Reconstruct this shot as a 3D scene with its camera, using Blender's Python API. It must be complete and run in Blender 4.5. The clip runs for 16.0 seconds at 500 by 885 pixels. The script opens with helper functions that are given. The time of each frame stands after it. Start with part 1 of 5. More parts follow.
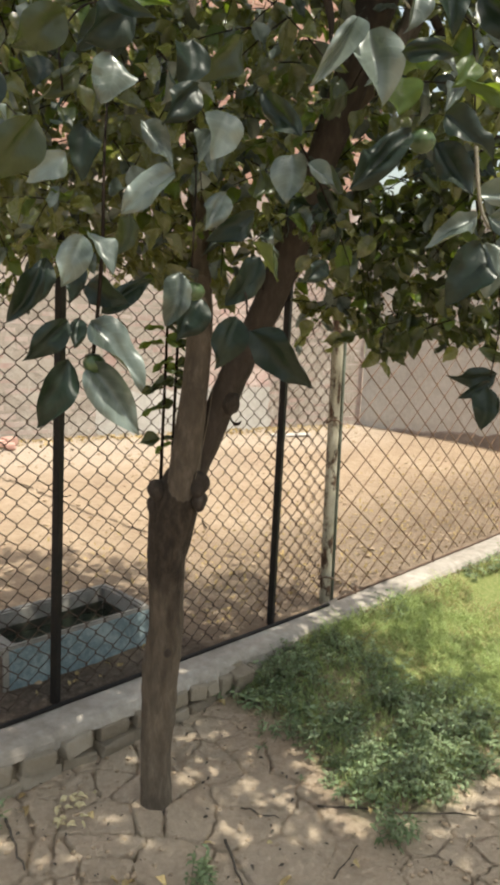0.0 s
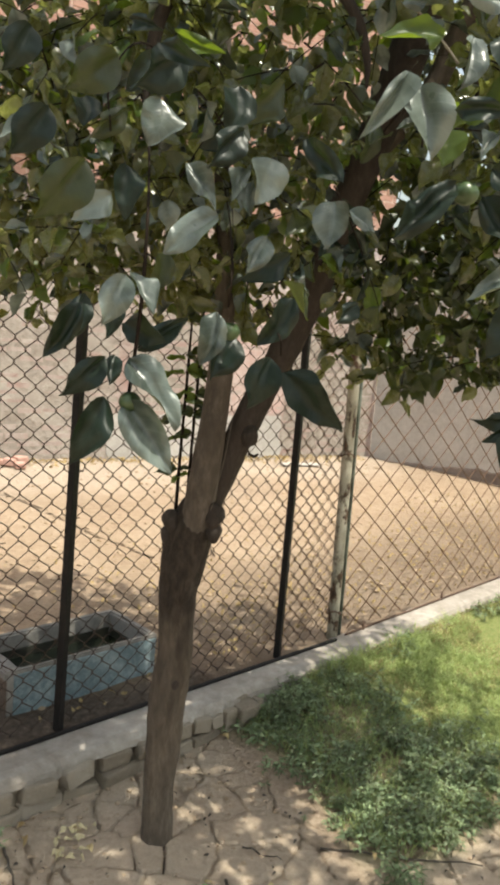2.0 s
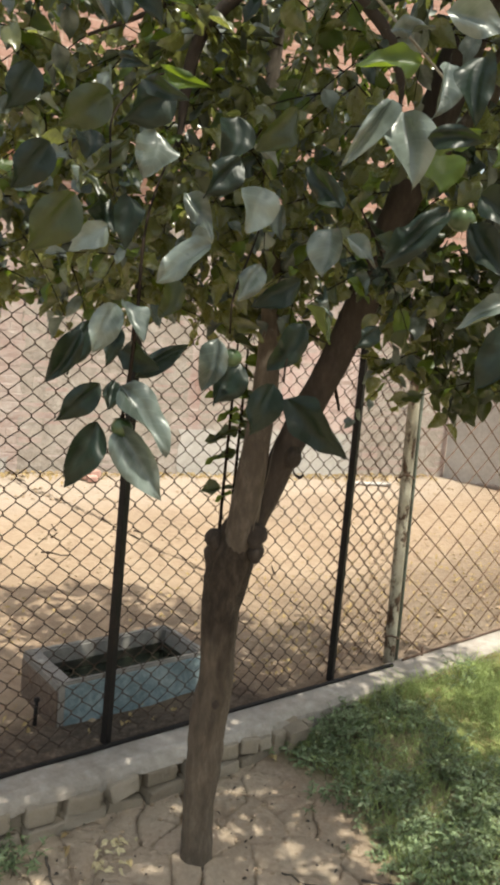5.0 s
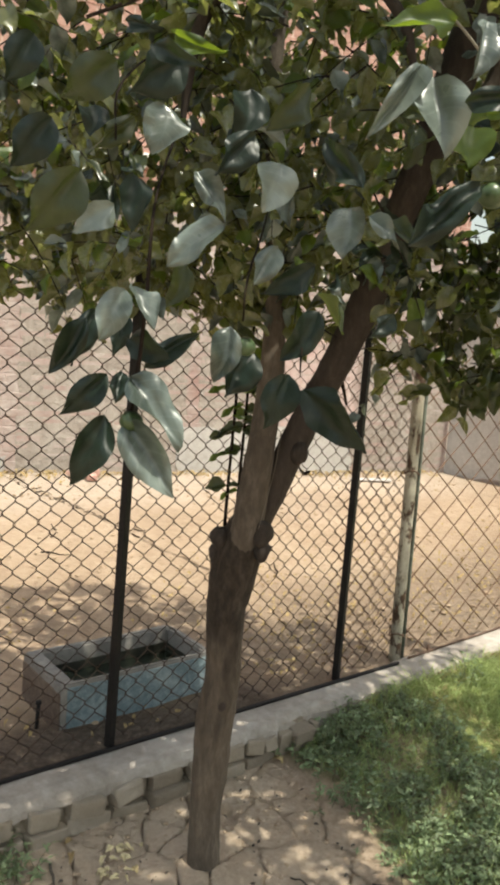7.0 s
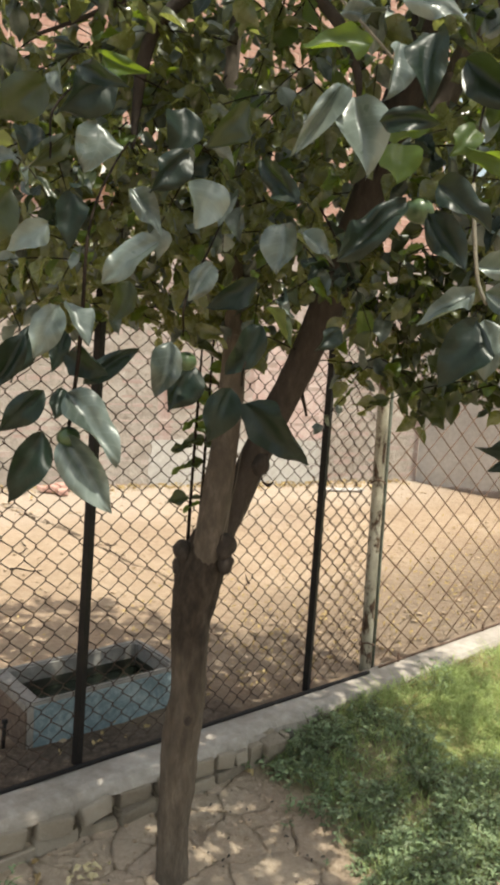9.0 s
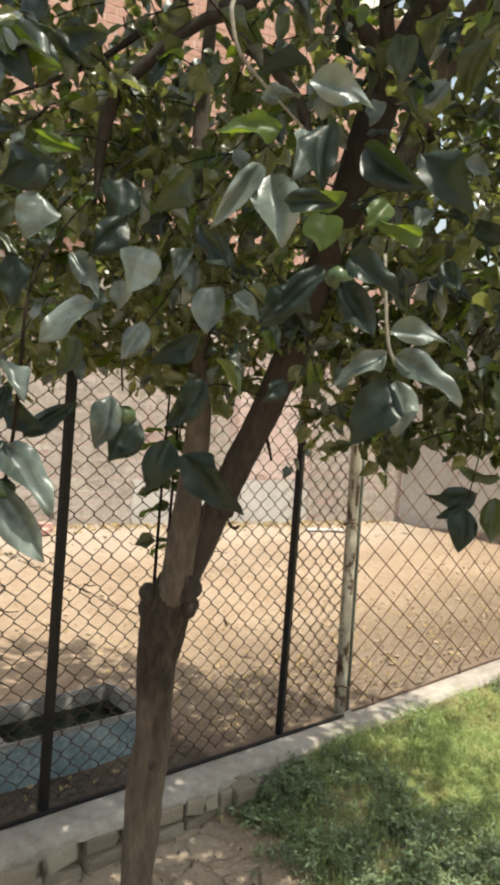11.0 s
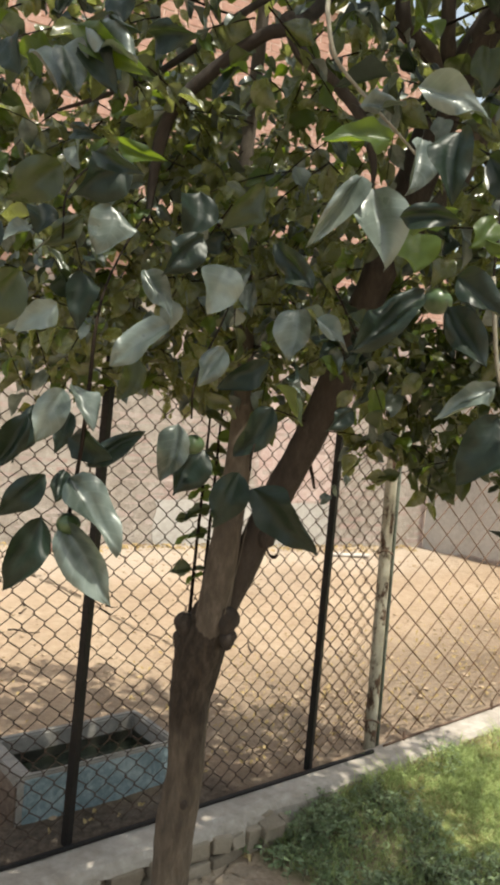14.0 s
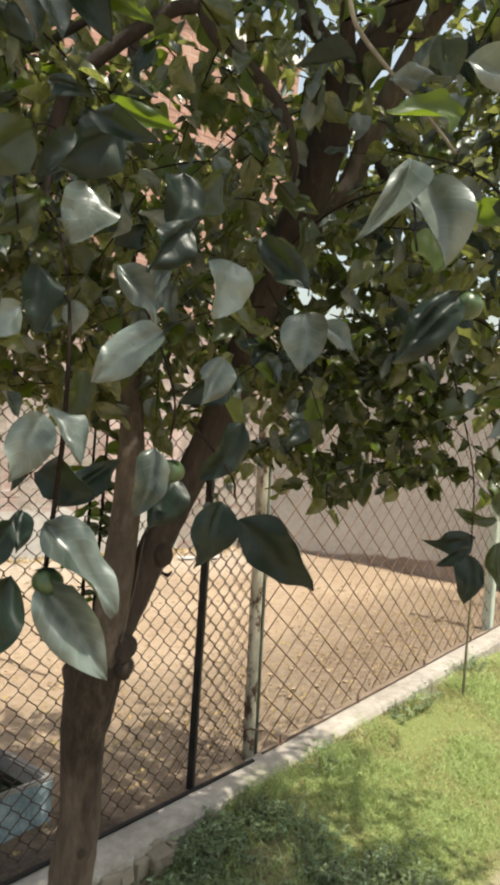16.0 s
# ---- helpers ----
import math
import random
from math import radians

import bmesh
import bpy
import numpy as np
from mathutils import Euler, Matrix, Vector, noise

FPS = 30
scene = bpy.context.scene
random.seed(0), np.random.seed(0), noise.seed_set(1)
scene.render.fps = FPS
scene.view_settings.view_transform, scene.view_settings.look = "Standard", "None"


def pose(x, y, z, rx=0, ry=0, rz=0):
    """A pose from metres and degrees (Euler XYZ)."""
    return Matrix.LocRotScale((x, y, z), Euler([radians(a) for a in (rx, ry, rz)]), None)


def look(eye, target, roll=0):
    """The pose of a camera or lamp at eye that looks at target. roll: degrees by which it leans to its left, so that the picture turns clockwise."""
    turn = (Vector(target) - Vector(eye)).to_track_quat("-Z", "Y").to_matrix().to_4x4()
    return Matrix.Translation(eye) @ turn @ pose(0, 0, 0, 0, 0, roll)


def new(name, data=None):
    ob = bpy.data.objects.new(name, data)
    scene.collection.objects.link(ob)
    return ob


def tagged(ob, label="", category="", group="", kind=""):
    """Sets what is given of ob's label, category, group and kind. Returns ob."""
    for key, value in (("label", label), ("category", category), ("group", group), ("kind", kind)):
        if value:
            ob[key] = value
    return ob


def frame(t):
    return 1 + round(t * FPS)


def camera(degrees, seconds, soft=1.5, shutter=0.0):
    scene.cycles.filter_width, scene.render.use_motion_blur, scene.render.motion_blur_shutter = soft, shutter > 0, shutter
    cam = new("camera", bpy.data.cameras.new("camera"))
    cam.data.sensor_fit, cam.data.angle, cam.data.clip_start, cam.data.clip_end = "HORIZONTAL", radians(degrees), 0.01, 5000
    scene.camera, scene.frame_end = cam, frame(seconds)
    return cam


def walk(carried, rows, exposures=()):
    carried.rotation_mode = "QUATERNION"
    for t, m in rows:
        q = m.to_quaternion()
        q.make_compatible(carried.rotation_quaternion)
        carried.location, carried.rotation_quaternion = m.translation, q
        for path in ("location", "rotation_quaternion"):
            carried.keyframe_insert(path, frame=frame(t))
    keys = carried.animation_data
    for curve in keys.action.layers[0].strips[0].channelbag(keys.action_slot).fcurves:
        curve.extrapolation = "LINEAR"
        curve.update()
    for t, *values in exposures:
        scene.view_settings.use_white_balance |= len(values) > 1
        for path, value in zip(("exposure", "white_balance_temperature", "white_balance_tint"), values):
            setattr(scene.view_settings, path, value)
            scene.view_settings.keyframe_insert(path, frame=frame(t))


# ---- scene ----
cam = camera(36.1, 16.0, soft=3.7)
PATH = [
    (0, (0.005, 0.739, 1.557), (-0.041, 2.707, 1.204), 2.7),
    (0.5, (-0.007, 0.774, 1.555), (-0.023, 2.744, 1.212), 2.7),
    (1, (-0.028, 0.775, 1.56), (-0.037, 2.748, 1.233), 3.4),
    (1.5, (-0.056, 0.767, 1.565), (-0.083, 2.743, 1.256), 4.2),
    (2, (-0.025, 0.745, 1.573), (-0.095, 2.723, 1.286), 4.8),
    (2.5, (0.022, 0.745, 1.579), (-0.103, 2.723, 1.308), 4.7),
    (3, (0.042, 0.747, 1.583), (-0.134, 2.722, 1.327), 4.4),
    (3.5, (0.053, 0.739, 1.586), (-0.168, 2.711, 1.339), 4.0),
    (6, (0.074, 0.768, 1.596), (-0.22, 2.728, 1.325), 5.2),
    (6.5, (0.057, 0.766, 1.589), (-0.234, 2.727, 1.327), 4.9),
    (7, (0.044, 0.805, 1.581), (-0.226, 2.768, 1.312), 4.5),
    (7.5, (0.039, 0.825, 1.579), (-0.202, 2.792, 1.307), 4.0),
    (8, (0.056, 0.831, 1.575), (-0.164, 2.801, 1.305), 3.8),
    (8.5, (0.073, 0.829, 1.578), (-0.137, 2.801, 1.321), 3.8),
    (9, (0.085, 0.804, 1.587), (-0.126, 2.779, 1.352), 3.8),
    (9.5, (0.089, 0.79, 1.59), (-0.114, 2.769, 1.386), 3.8),
    (10, (0.108, 0.782, 1.603), (-0.08, 2.765, 1.425), 4.1),
    (12.5, (0.188, 0.764, 1.613), (-0.029, 2.75, 1.515), 3.8),
    (13, (0.187, 0.755, 1.607), (-0.077, 2.735, 1.507), 4.0),
    (13.5, (0.138, 0.768, 1.599), (-0.148, 2.745, 1.504), 4.3),
    (14, (0.076, 0.838, 1.616), (-0.164, 2.821, 1.532), 5.2),
    (14.5, (-0.014, 0.897, 1.64), (-0.047, 2.897, 1.633), 5.2),
    (15, (-0.07, 0.95, 1.678), (0.112, 2.941, 1.709), 4.0),
    (15.5, (-0.032, 0.938, 1.609), (0.23, 2.921, 1.588), 3.3),
    (16, (-0.097, 0.955, 1.622), (0.102, 2.945, 1.574), 3.8),
]
walk(cam, [(t, look(eye, target, roll)) for t, eye, target, roll in PATH], [(0.0, 0.55, 6600, 4), (16.0, 0.55, 6600, 4)])

# ---- light ----
SUN_EL, SUN_AZ = radians(70), Vector((0.74, -0.67))      # towards the sun, on the ground
world = bpy.data.worlds.new("sky")
scene.world = world
world.use_nodes = True
wt = world.node_tree
sky = wt.nodes.new("ShaderNodeTexSky")
sky.sky_type, sky.sun_disc = "NISHITA", False
sky.sun_elevation, sky.sun_rotation = SUN_EL, math.atan2(SUN_AZ.x, SUN_AZ.y)
sky.air_density, sky.dust_density, sky.ozone_density = 1.7, 4.0, 0.2
wt.nodes["Background"].inputs["Strength"].default_value = 0.146
haze = wt.nodes.new("ShaderNodeHueSaturation")      # a hazy, whitish sky
haze.inputs["Saturation"].default_value = 0.6
wt.links.new(sky.outputs[0], haze.inputs["Color"])
wt.links.new(haze.outputs[0], wt.nodes["Background"].inputs["Color"])
sun = new("sun", bpy.data.lights.new("sun", "SUN"))
sun.data.energy, sun.data.angle, sun.data.color = 4.4, radians(0.55), (1.0, 0.93, 0.82)
sun.matrix_world = look((SUN_AZ.x * 10 * math.cos(SUN_EL), SUN_AZ.y * 10 * math.cos(SUN_EL), 10 * math.sin(SUN_EL)), (0, 0, 0))
scene.view_settings.exposure = 0.0

# ---- materials ----


def nodes(name, rough=0.8, metal=0.0, spec=0.4):
    m = bpy.data.materials.new(name)
    m.use_nodes = True
    t = m.node_tree
    b = t.nodes["Principled BSDF"]
    b.inputs["Roughness"].default_value = rough
    b.inputs["Metallic"].default_value = metal
    b.inputs["Specular IOR Level"].default_value = spec
    return m, t, b


def coords(t, scale=(1, 1, 1), local=False):
    c = t.nodes.new("ShaderNodeTexCoord") if local else t.nodes.new("ShaderNodeNewGeometry")
    mp = t.nodes.new("ShaderNodeMapping")
    mp.inputs["Scale"].default_value = scale
    t.links.new(c.outputs["Object" if local else "Position"], mp.inputs["Vector"])
    return mp.outputs[0]


def noise_tex(t, vec, scale, detail=4.0, rough=0.6):
    n = t.nodes.new("ShaderNodeTexNoise")
    n.inputs["Scale"].default_value, n.inputs["Detail"].default_value, n.inputs["Roughness"].default_value = scale, detail, rough
    t.links.new(vec, n.inputs["Vector"])
    return n.outputs["Fac"]


def ramp(t, fac, stops):
    r = t.nodes.new("ShaderNodeValToRGB")
    els = r.color_ramp.elements
    while len(els) < len(stops):
        els.new(0.5)
    for e, (p, c) in zip(els, stops):
        e.position, e.color = p, (*c, 1)
    t.links.new(fac, r.inputs[0])
    return r.outputs[0]


def mixed(t, fac, a, b, how="MIX"):
    m = t.nodes.new("ShaderNodeMix")
    m.data_type, m.blend_type = "RGBA", how
    for s, v in ((0, fac), (6, a), (7, b)):
        if isinstance(v, (int, float)):
            m.inputs[s].default_value = v
        elif isinstance(v, tuple):
            m.inputs[s].default_value = (*v, 1)
        else:
            t.links.new(v, m.inputs[s])
    return m.outputs[2]


def bump(t, b, height, strength, distance):
    n = t.nodes.new("ShaderNodeBump")
    n.inputs["Strength"].default_value, n.inputs["Distance"].default_value = strength, distance
    t.links.new(height, n.inputs["Height"])
    t.links.new(n.outputs[0], b.inputs["Normal"])


def surface(name, dark, mid, light, big=2.0, fine=40.0, rough=0.85, metal=0.0, bumpy=0.4, depth=0.01, stretch=(1, 1, 1), vary=0.0, spec=0.3):
    """A weathered surface: blotches at one scale, grain at another, and relief."""
    m, t, b = nodes(name, rough, metal, spec)
    v = coords(t, stretch)
    a, g = noise_tex(t, v, big, 5), noise_tex(t, v, fine, 6, 0.7)
    c = ramp(t, a, ((0.3, dark), (0.5, mid), (0.7, light)))
    c = mixed(t, 0.55, c, ramp(t, g, ((0.25, dark), (0.5, mid), (0.75, light))))
    if vary:
        o = t.nodes.new("ShaderNodeObjectInfo")
        c = mixed(t, vary, c, ramp(t, o.outputs["Random"], ((0.0, dark), (0.5, mid), (1.0, light))))
    t.links.new(c, b.inputs["Base Color"])
    bump(t, b, g, bumpy, depth)
    return m


def leaf_material(name, dark, light, through_colour, rough=0.34, shine=0.5, clear=0.42, patches=0):
    """Leaf blade: glossy skin, and light that comes through it. Varied blade by blade."""
    m, t, b = nodes(name, rough, 0.0, shine)
    o = t.nodes.new("ShaderNodeObjectInfo")
    g = t.nodes.new("ShaderNodeNewGeometry")
    add = t.nodes.new("ShaderNodeMath")
    add.operation = "ADD"
    t.links.new(o.outputs["Random"], add.inputs[0])
    t.links.new(g.outputs["Random Per Island"], add.inputs[1])
    fr = t.nodes.new("ShaderNodeMath")
    fr.operation = "FRACT"
    t.links.new(add.outputs[0], fr.inputs[0])
    v = coords(t, (1, 1, 1))
    c = mixed(t, 0.6, ramp(t, fr.outputs[0], ((0.0, dark), (1.0, light))), ramp(t, noise_tex(t, v, 60, 5), ((0.3, dark), (0.7, light))))
    if patches:
        # pale sun glare is painted on in patches
        c = mixed(t, 0.75, c, ramp(t, noise_tex(t, v, patches, 3), ((0.38, dark), (0.62, light))))
    # paler veins run out from the midrib
    uv = t.nodes.new("ShaderNodeUVMap")
    wave = t.nodes.new("ShaderNodeTexWave")
    wave.wave_type, wave.bands_direction = "BANDS", "Y"
    wave.inputs["Scale"].default_value, wave.inputs["Distortion"].default_value = 0.33, 1.0
    sep = t.nodes.new("ShaderNodeSeparateXYZ")
    t.links.new(uv.outputs[0], sep.inputs[0])
    ab = t.nodes.new("ShaderNodeMath")
    ab.operation = "ABSOLUTE"
    t.links.new(sep.outputs[0], ab.inputs[0])
    sub = t.nodes.new("ShaderNodeMath")
    sub.operation, sub.inputs[1].default_value = "MULTIPLY", 1.4
    t.links.new(ab.outputs[0], sub.inputs[0])
    dif = t.nodes.new("ShaderNodeMath")
    dif.operation = "SUBTRACT"
    t.links.new(sep.outputs[1], dif.inputs[0])
    t.links.new(sub.outputs[0], dif.inputs[1])
    com = t.nodes.new("ShaderNodeCombineXYZ")
    t.links.new(dif.outputs[0], com.inputs[1])
    t.links.new(com.outputs[0], wave.inputs["Vector"])
    veins = ramp(t, wave.outputs["Fac"], ((0.86, (0, 0, 0)), (1.0, (1, 1, 1))))
    rib = ramp(t, ab.outputs[0], ((0.0, (1, 1, 1)), (0.07, (0, 0, 0))))
    lines = mixed(t, 1.0, veins, rib, "LIGHTEN")
    half = mixed(t, 1.0, lines, (0.05, 0.05, 0.05), "MULTIPLY")
    c = mixed(t, half, c, tuple(min(1, x * 2.2 + 0.02) for x in light))
    t.links.new(c, b.inputs["Base Color"])
    # the skin is duller in places
    gl = ramp(t, noise_tex(t, v, 34, 4), ((0.3, (rough * 0.75,) * 3), (0.7, (min(1.0, rough * 1.35),) * 3)))
    t.links.new(gl, b.inputs["Roughness"])
    bump(t, b, mixed(t, 0.25, noise_tex(t, v, 45, 3), lines), 0.15, 0.003)
    tr = t.nodes.new("ShaderNodeBsdfTranslucent")
    tr.inputs["Color"].default_value = (*through_colour, 1)
    mx = t.nodes.new("ShaderNodeMixShader")
    mx.inputs[0].default_value = clear
    t.links.new(b.outputs[0], mx.inputs[1])
    t.links.new(tr.outputs[0], mx.inputs[2])
    t.links.new(mx.outputs[0], t.nodes["Material Output"].inputs[0])
    return m


BARK = surface("bark", (0.032, 0.025, 0.019), (0.085, 0.068, 0.053), (0.19, 0.16, 0.13), 5, 45, 0.9, 0, 0.8, 0.012, (1, 1, 0.4))
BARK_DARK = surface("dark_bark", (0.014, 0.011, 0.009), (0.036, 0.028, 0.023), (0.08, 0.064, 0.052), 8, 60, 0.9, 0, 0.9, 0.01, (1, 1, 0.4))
BARK_PALE = surface("pale_bark", (0.09, 0.075, 0.062), (0.16, 0.135, 0.11), (0.25, 0.215, 0.18), 7, 70, 0.85, 0, 0.6, 0.008, (1, 1, 0.3))
LIT_BARK = surface("lit_low_bark", (0.05, 0.039, 0.03), (0.12, 0.096, 0.073), (0.235, 0.192, 0.148), 9, 60, 0.95, 0, 0.8, 0.014, (1, 1, 0.3))


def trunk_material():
    """Bark pale at its foot, darker above: the crown's shade put into the colour."""
    m = LIT_BARK.copy()
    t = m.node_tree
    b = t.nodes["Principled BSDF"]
    # the paler foot tone, standing in for more light there
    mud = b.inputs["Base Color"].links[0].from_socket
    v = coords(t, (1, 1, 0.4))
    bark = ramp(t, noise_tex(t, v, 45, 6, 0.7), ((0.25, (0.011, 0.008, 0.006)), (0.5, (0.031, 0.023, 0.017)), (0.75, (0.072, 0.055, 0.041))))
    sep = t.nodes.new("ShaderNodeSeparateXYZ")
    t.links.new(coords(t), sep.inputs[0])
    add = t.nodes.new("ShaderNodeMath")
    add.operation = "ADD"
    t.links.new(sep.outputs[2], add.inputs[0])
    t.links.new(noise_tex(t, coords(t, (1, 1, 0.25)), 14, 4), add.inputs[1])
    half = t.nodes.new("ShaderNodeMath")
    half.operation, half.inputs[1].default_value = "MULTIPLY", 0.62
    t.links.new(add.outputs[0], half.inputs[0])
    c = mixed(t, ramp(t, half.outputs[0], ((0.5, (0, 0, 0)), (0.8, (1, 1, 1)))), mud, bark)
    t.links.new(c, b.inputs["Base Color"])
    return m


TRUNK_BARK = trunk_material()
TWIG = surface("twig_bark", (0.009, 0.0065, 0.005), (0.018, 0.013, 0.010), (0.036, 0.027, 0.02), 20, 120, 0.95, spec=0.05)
TWIG_PALE = surface("pale_twig", (0.1, 0.088, 0.062), (0.18, 0.16, 0.12), (0.28, 0.25, 0.2), 20, 120, 0.7)
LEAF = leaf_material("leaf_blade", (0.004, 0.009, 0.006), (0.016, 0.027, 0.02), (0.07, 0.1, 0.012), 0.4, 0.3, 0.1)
LEAF_CROWN = leaf_material("olive_leaf_blade", (0.003, 0.006, 0.003), (0.12, 0.135, 0.054), (0.42, 0.45, 0.11), 0.26, 0.75, 0.3)
LEAF_FRESH = leaf_material("fresh_leaf_blade", (0.03, 0.055, 0.012), (0.06, 0.10, 0.022), (0.21, 0.29, 0.02), 0.4, 0.5, 0.4)
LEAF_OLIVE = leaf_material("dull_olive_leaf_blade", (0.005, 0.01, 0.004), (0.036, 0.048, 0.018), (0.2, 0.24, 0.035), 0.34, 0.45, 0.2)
# pale copy of the leaf colour, with sun glare and sheen painted in
LEAF_GLARE = leaf_material("glare_leaf_blade", (0.012, 0.021, 0.016), (0.175, 0.208, 0.186), (0.12, 0.17, 0.04), 0.36, 0.65, 0.1, 14)
GREEN_FRUIT = surface("green_fruit_skin", (0.03, 0.05, 0.018), (0.05, 0.08, 0.03), (0.08, 0.12, 0.045), 20, 80, 0.35, 0, 0.1, 0.002, spec=0.5)
SAND = surface("sandy_soil", (0.215, 0.15, 0.1), (0.35, 0.257, 0.178), (0.475, 0.377, 0.278), 1.1, 15, 0.95, 0, 0.9, 0.05)
CONCRETE = surface("weathered_concrete", (0.16, 0.137, 0.113), (0.3, 0.265, 0.23), (0.47, 0.435, 0.39), 3, 22, 0.9, 0, 0.5, 0.008)
TROUGH = surface("grey_cement", (0.12, 0.11, 0.10), (0.21, 0.197, 0.18), (0.32, 0.30, 0.275), 8, 40, 0.85, 0, 0.5, 0.006)
TROUGH_BLUE = surface("faded_blue_limewash", (0.085, 0.118, 0.132), (0.155, 0.208, 0.23), (0.4, 0.455, 0.465), 9, 50, 0.85, 0, 0.4, 0.005)
BRICK_LOW = surface("muddy_brick", (0.19, 0.155, 0.115), (0.31, 0.26, 0.2), (0.42, 0.365, 0.3), 9, 80, 0.95, 0, 0.9, 0.012, vary=0.6)
MUD_WALL = surface("brown_mud_plaster", (0.07, 0.05, 0.038), (0.135, 0.1, 0.078), (0.22, 0.175, 0.14), 9, 50, 0.95, 0, 0.8, 0.01)
SHADE_CEMENT = surface("shade_dark_cement", (0.012, 0.012, 0.010), (0.03, 0.03, 0.022), (0.07, 0.068, 0.05), 12, 60, 0.4, 0, 0.4, 0.004)
IRON = surface("black_painted_iron", (0.006, 0.0055, 0.006), (0.012, 0.011, 0.011), (0.03, 0.022, 0.018), 14, 90, 0.55, 0.0, 0.4, 0.003, spec=0.2)
RUST = surface("rusty_iron", (0.04, 0.026, 0.02), (0.1, 0.06, 0.042), (0.2, 0.14, 0.1), 16, 120, 0.8, 0.1, 0.6, 0.004)
PIPE_PAINT = surface("cream_pipe_paint", (0.2, 0.185, 0.145), (0.36, 0.335, 0.27), (0.53, 0.5, 0.42), 9, 40, 0.6, 0.0, 0.3, 0.003, (1, 1, 0.5))


def pole_material():
    """Cream paint that has flaked off in rusty blotches."""
    m = PIPE_PAINT.copy()
    t = m.node_tree
    b = t.nodes["Principled BSDF"]
    paint = b.inputs["Base Color"].links[0].from_socket
    rust = ramp(t, noise_tex(t, coords(t), 60, 5), ((0.3, (0.025, 0.015, 0.01)), (0.7, (0.12, 0.07, 0.045))))
    c = mixed(t, ramp(t, noise_tex(t, coords(t, (1, 1, 0.45)), 17, 5, 0.7), ((0.43, (1, 1, 1)), (0.5, (0, 0, 0)))), paint, rust)
    t.links.new(c, b.inputs["Base Color"])
    return m


POLE = pole_material()
WIRE = surface("weathered_wire", (0.02, 0.012, 0.008), (0.05, 0.031, 0.022), (0.11, 0.072, 0.05), 9, 60, 0.6, 0.2, 0.2, 0.001)
WIRE_BROWN = surface("rusty_wire", (0.055, 0.028, 0.016), (0.135, 0.075, 0.045), (0.24, 0.15, 0.1), 5, 60, 0.6, 0.2, 0.2, 0.001)
ROD = surface("grey_green_rod_paint", (0.035, 0.042, 0.034), (0.09, 0.105, 0.085), (0.19, 0.21, 0.175), 12, 70, 0.6, 0.0, 0.3, 0.003)
POST_GREY = surface("pale_cement_post", (0.27, 0.3, 0.25), (0.4, 0.43, 0.37), (0.52, 0.54, 0.48), 6, 60, 0.9, 0, 0.4, 0.006)
LIME = surface("pinkish_limewash", (0.32, 0.2, 0.178), (0.39, 0.318, 0.29), (0.51, 0.475, 0.44), 1.5, 9, 0.95, 0, 0.9, 0.02)
PLASTER_CREAM = surface("cream_lime_plaster", (0.2, 0.165, 0.138), (0.33, 0.29, 0.255), (0.48, 0.44, 0.395), 2.6, 12, 0.95, 0, 1.0, 0.03)
PINK_WASH = surface("flaking_pink_limewash", (0.42, 0.25, 0.23), (0.47, 0.36, 0.33), (0.58, 0.51, 0.48), 3.5, 16, 0.95, 0, 0.8, 0.015)
PLASTER = surface("grey_plaster", (0.30, 0.275, 0.255), (0.415, 0.395, 0.37), (0.55, 0.53, 0.505), 1.4, 18, 0.95, 0, 0.4, 0.01)
PLASTER_PALE = surface("pale_grey_plaster", (0.31, 0.285, 0.268), (0.44, 0.415, 0.392), (0.57, 0.55, 0.525), 1.4, 18, 0.95, 0, 0.4, 0.01)
PLASTER_DARK = surface("shadow_brown_plaster", (0.15, 0.115, 0.095), (0.23, 0.185, 0.16), (0.36, 0.31, 0.28), 3, 20, 0.95, 0, 0.4, 0.01)
RED_BRICK = surface("red_brick", (0.33, 0.18, 0.145), (0.43, 0.26, 0.215), (0.54, 0.37, 0.31), 3, 22, 0.95, 0, 0.7, 0.01)
MORTAR = surface("lime_mortar", (0.42, 0.29, 0.24), (0.5, 0.37, 0.31), (0.58, 0.46, 0.4), 6, 50, 0.95, 0, 0.5, 0.006)
WHITE = surface("whitewash", (0.55, 0.53, 0.5), (0.7, 0.68, 0.65), (0.8, 0.79, 0.77), 3, 30, 0.9, 0, 0.3, 0.006)
GRASS = leaf_material("grass_blade", (0.24, 0.31, 0.11), (0.43, 0.5, 0.22), (0.42, 0.5, 0.17), 0.5, 0.3, 0.4)
GRASS_DRY = leaf_material("dry_grass_blade", (0.3, 0.26, 0.12), (0.45, 0.38, 0.2), (0.4, 0.36, 0.15), 0.6, 0.2, 0.3)
WEED = leaf_material("weed_leaf", (0.042, 0.068, 0.034), (0.22, 0.27, 0.14), (0.26, 0.33, 0.11), 0.45, 0.5, 0.25)
WEED_GREY = leaf_material("greyish_weed_leaf", (0.12, 0.17, 0.085), (0.32, 0.4, 0.22), (0.28, 0.36, 0.13), 0.6, 0.3, 0.25)
WEED_STEM = surface("weed_stem", (0.07, 0.06, 0.035), (0.13, 0.115, 0.07), (0.22, 0.19, 0.12), 20, 120, 0.85)
LITTER = surface("dead_leaf", (0.2, 0.13, 0.06), (0.38, 0.28, 0.13), (0.55, 0.45, 0.24), 20, 90, 0.8, vary=0.6)
YELLOW_LITTER = surface("yellow_dead_leaf", (0.42, 0.35, 0.2), (0.55, 0.47, 0.28), (0.66, 0.58, 0.4), 20, 90, 0.8)
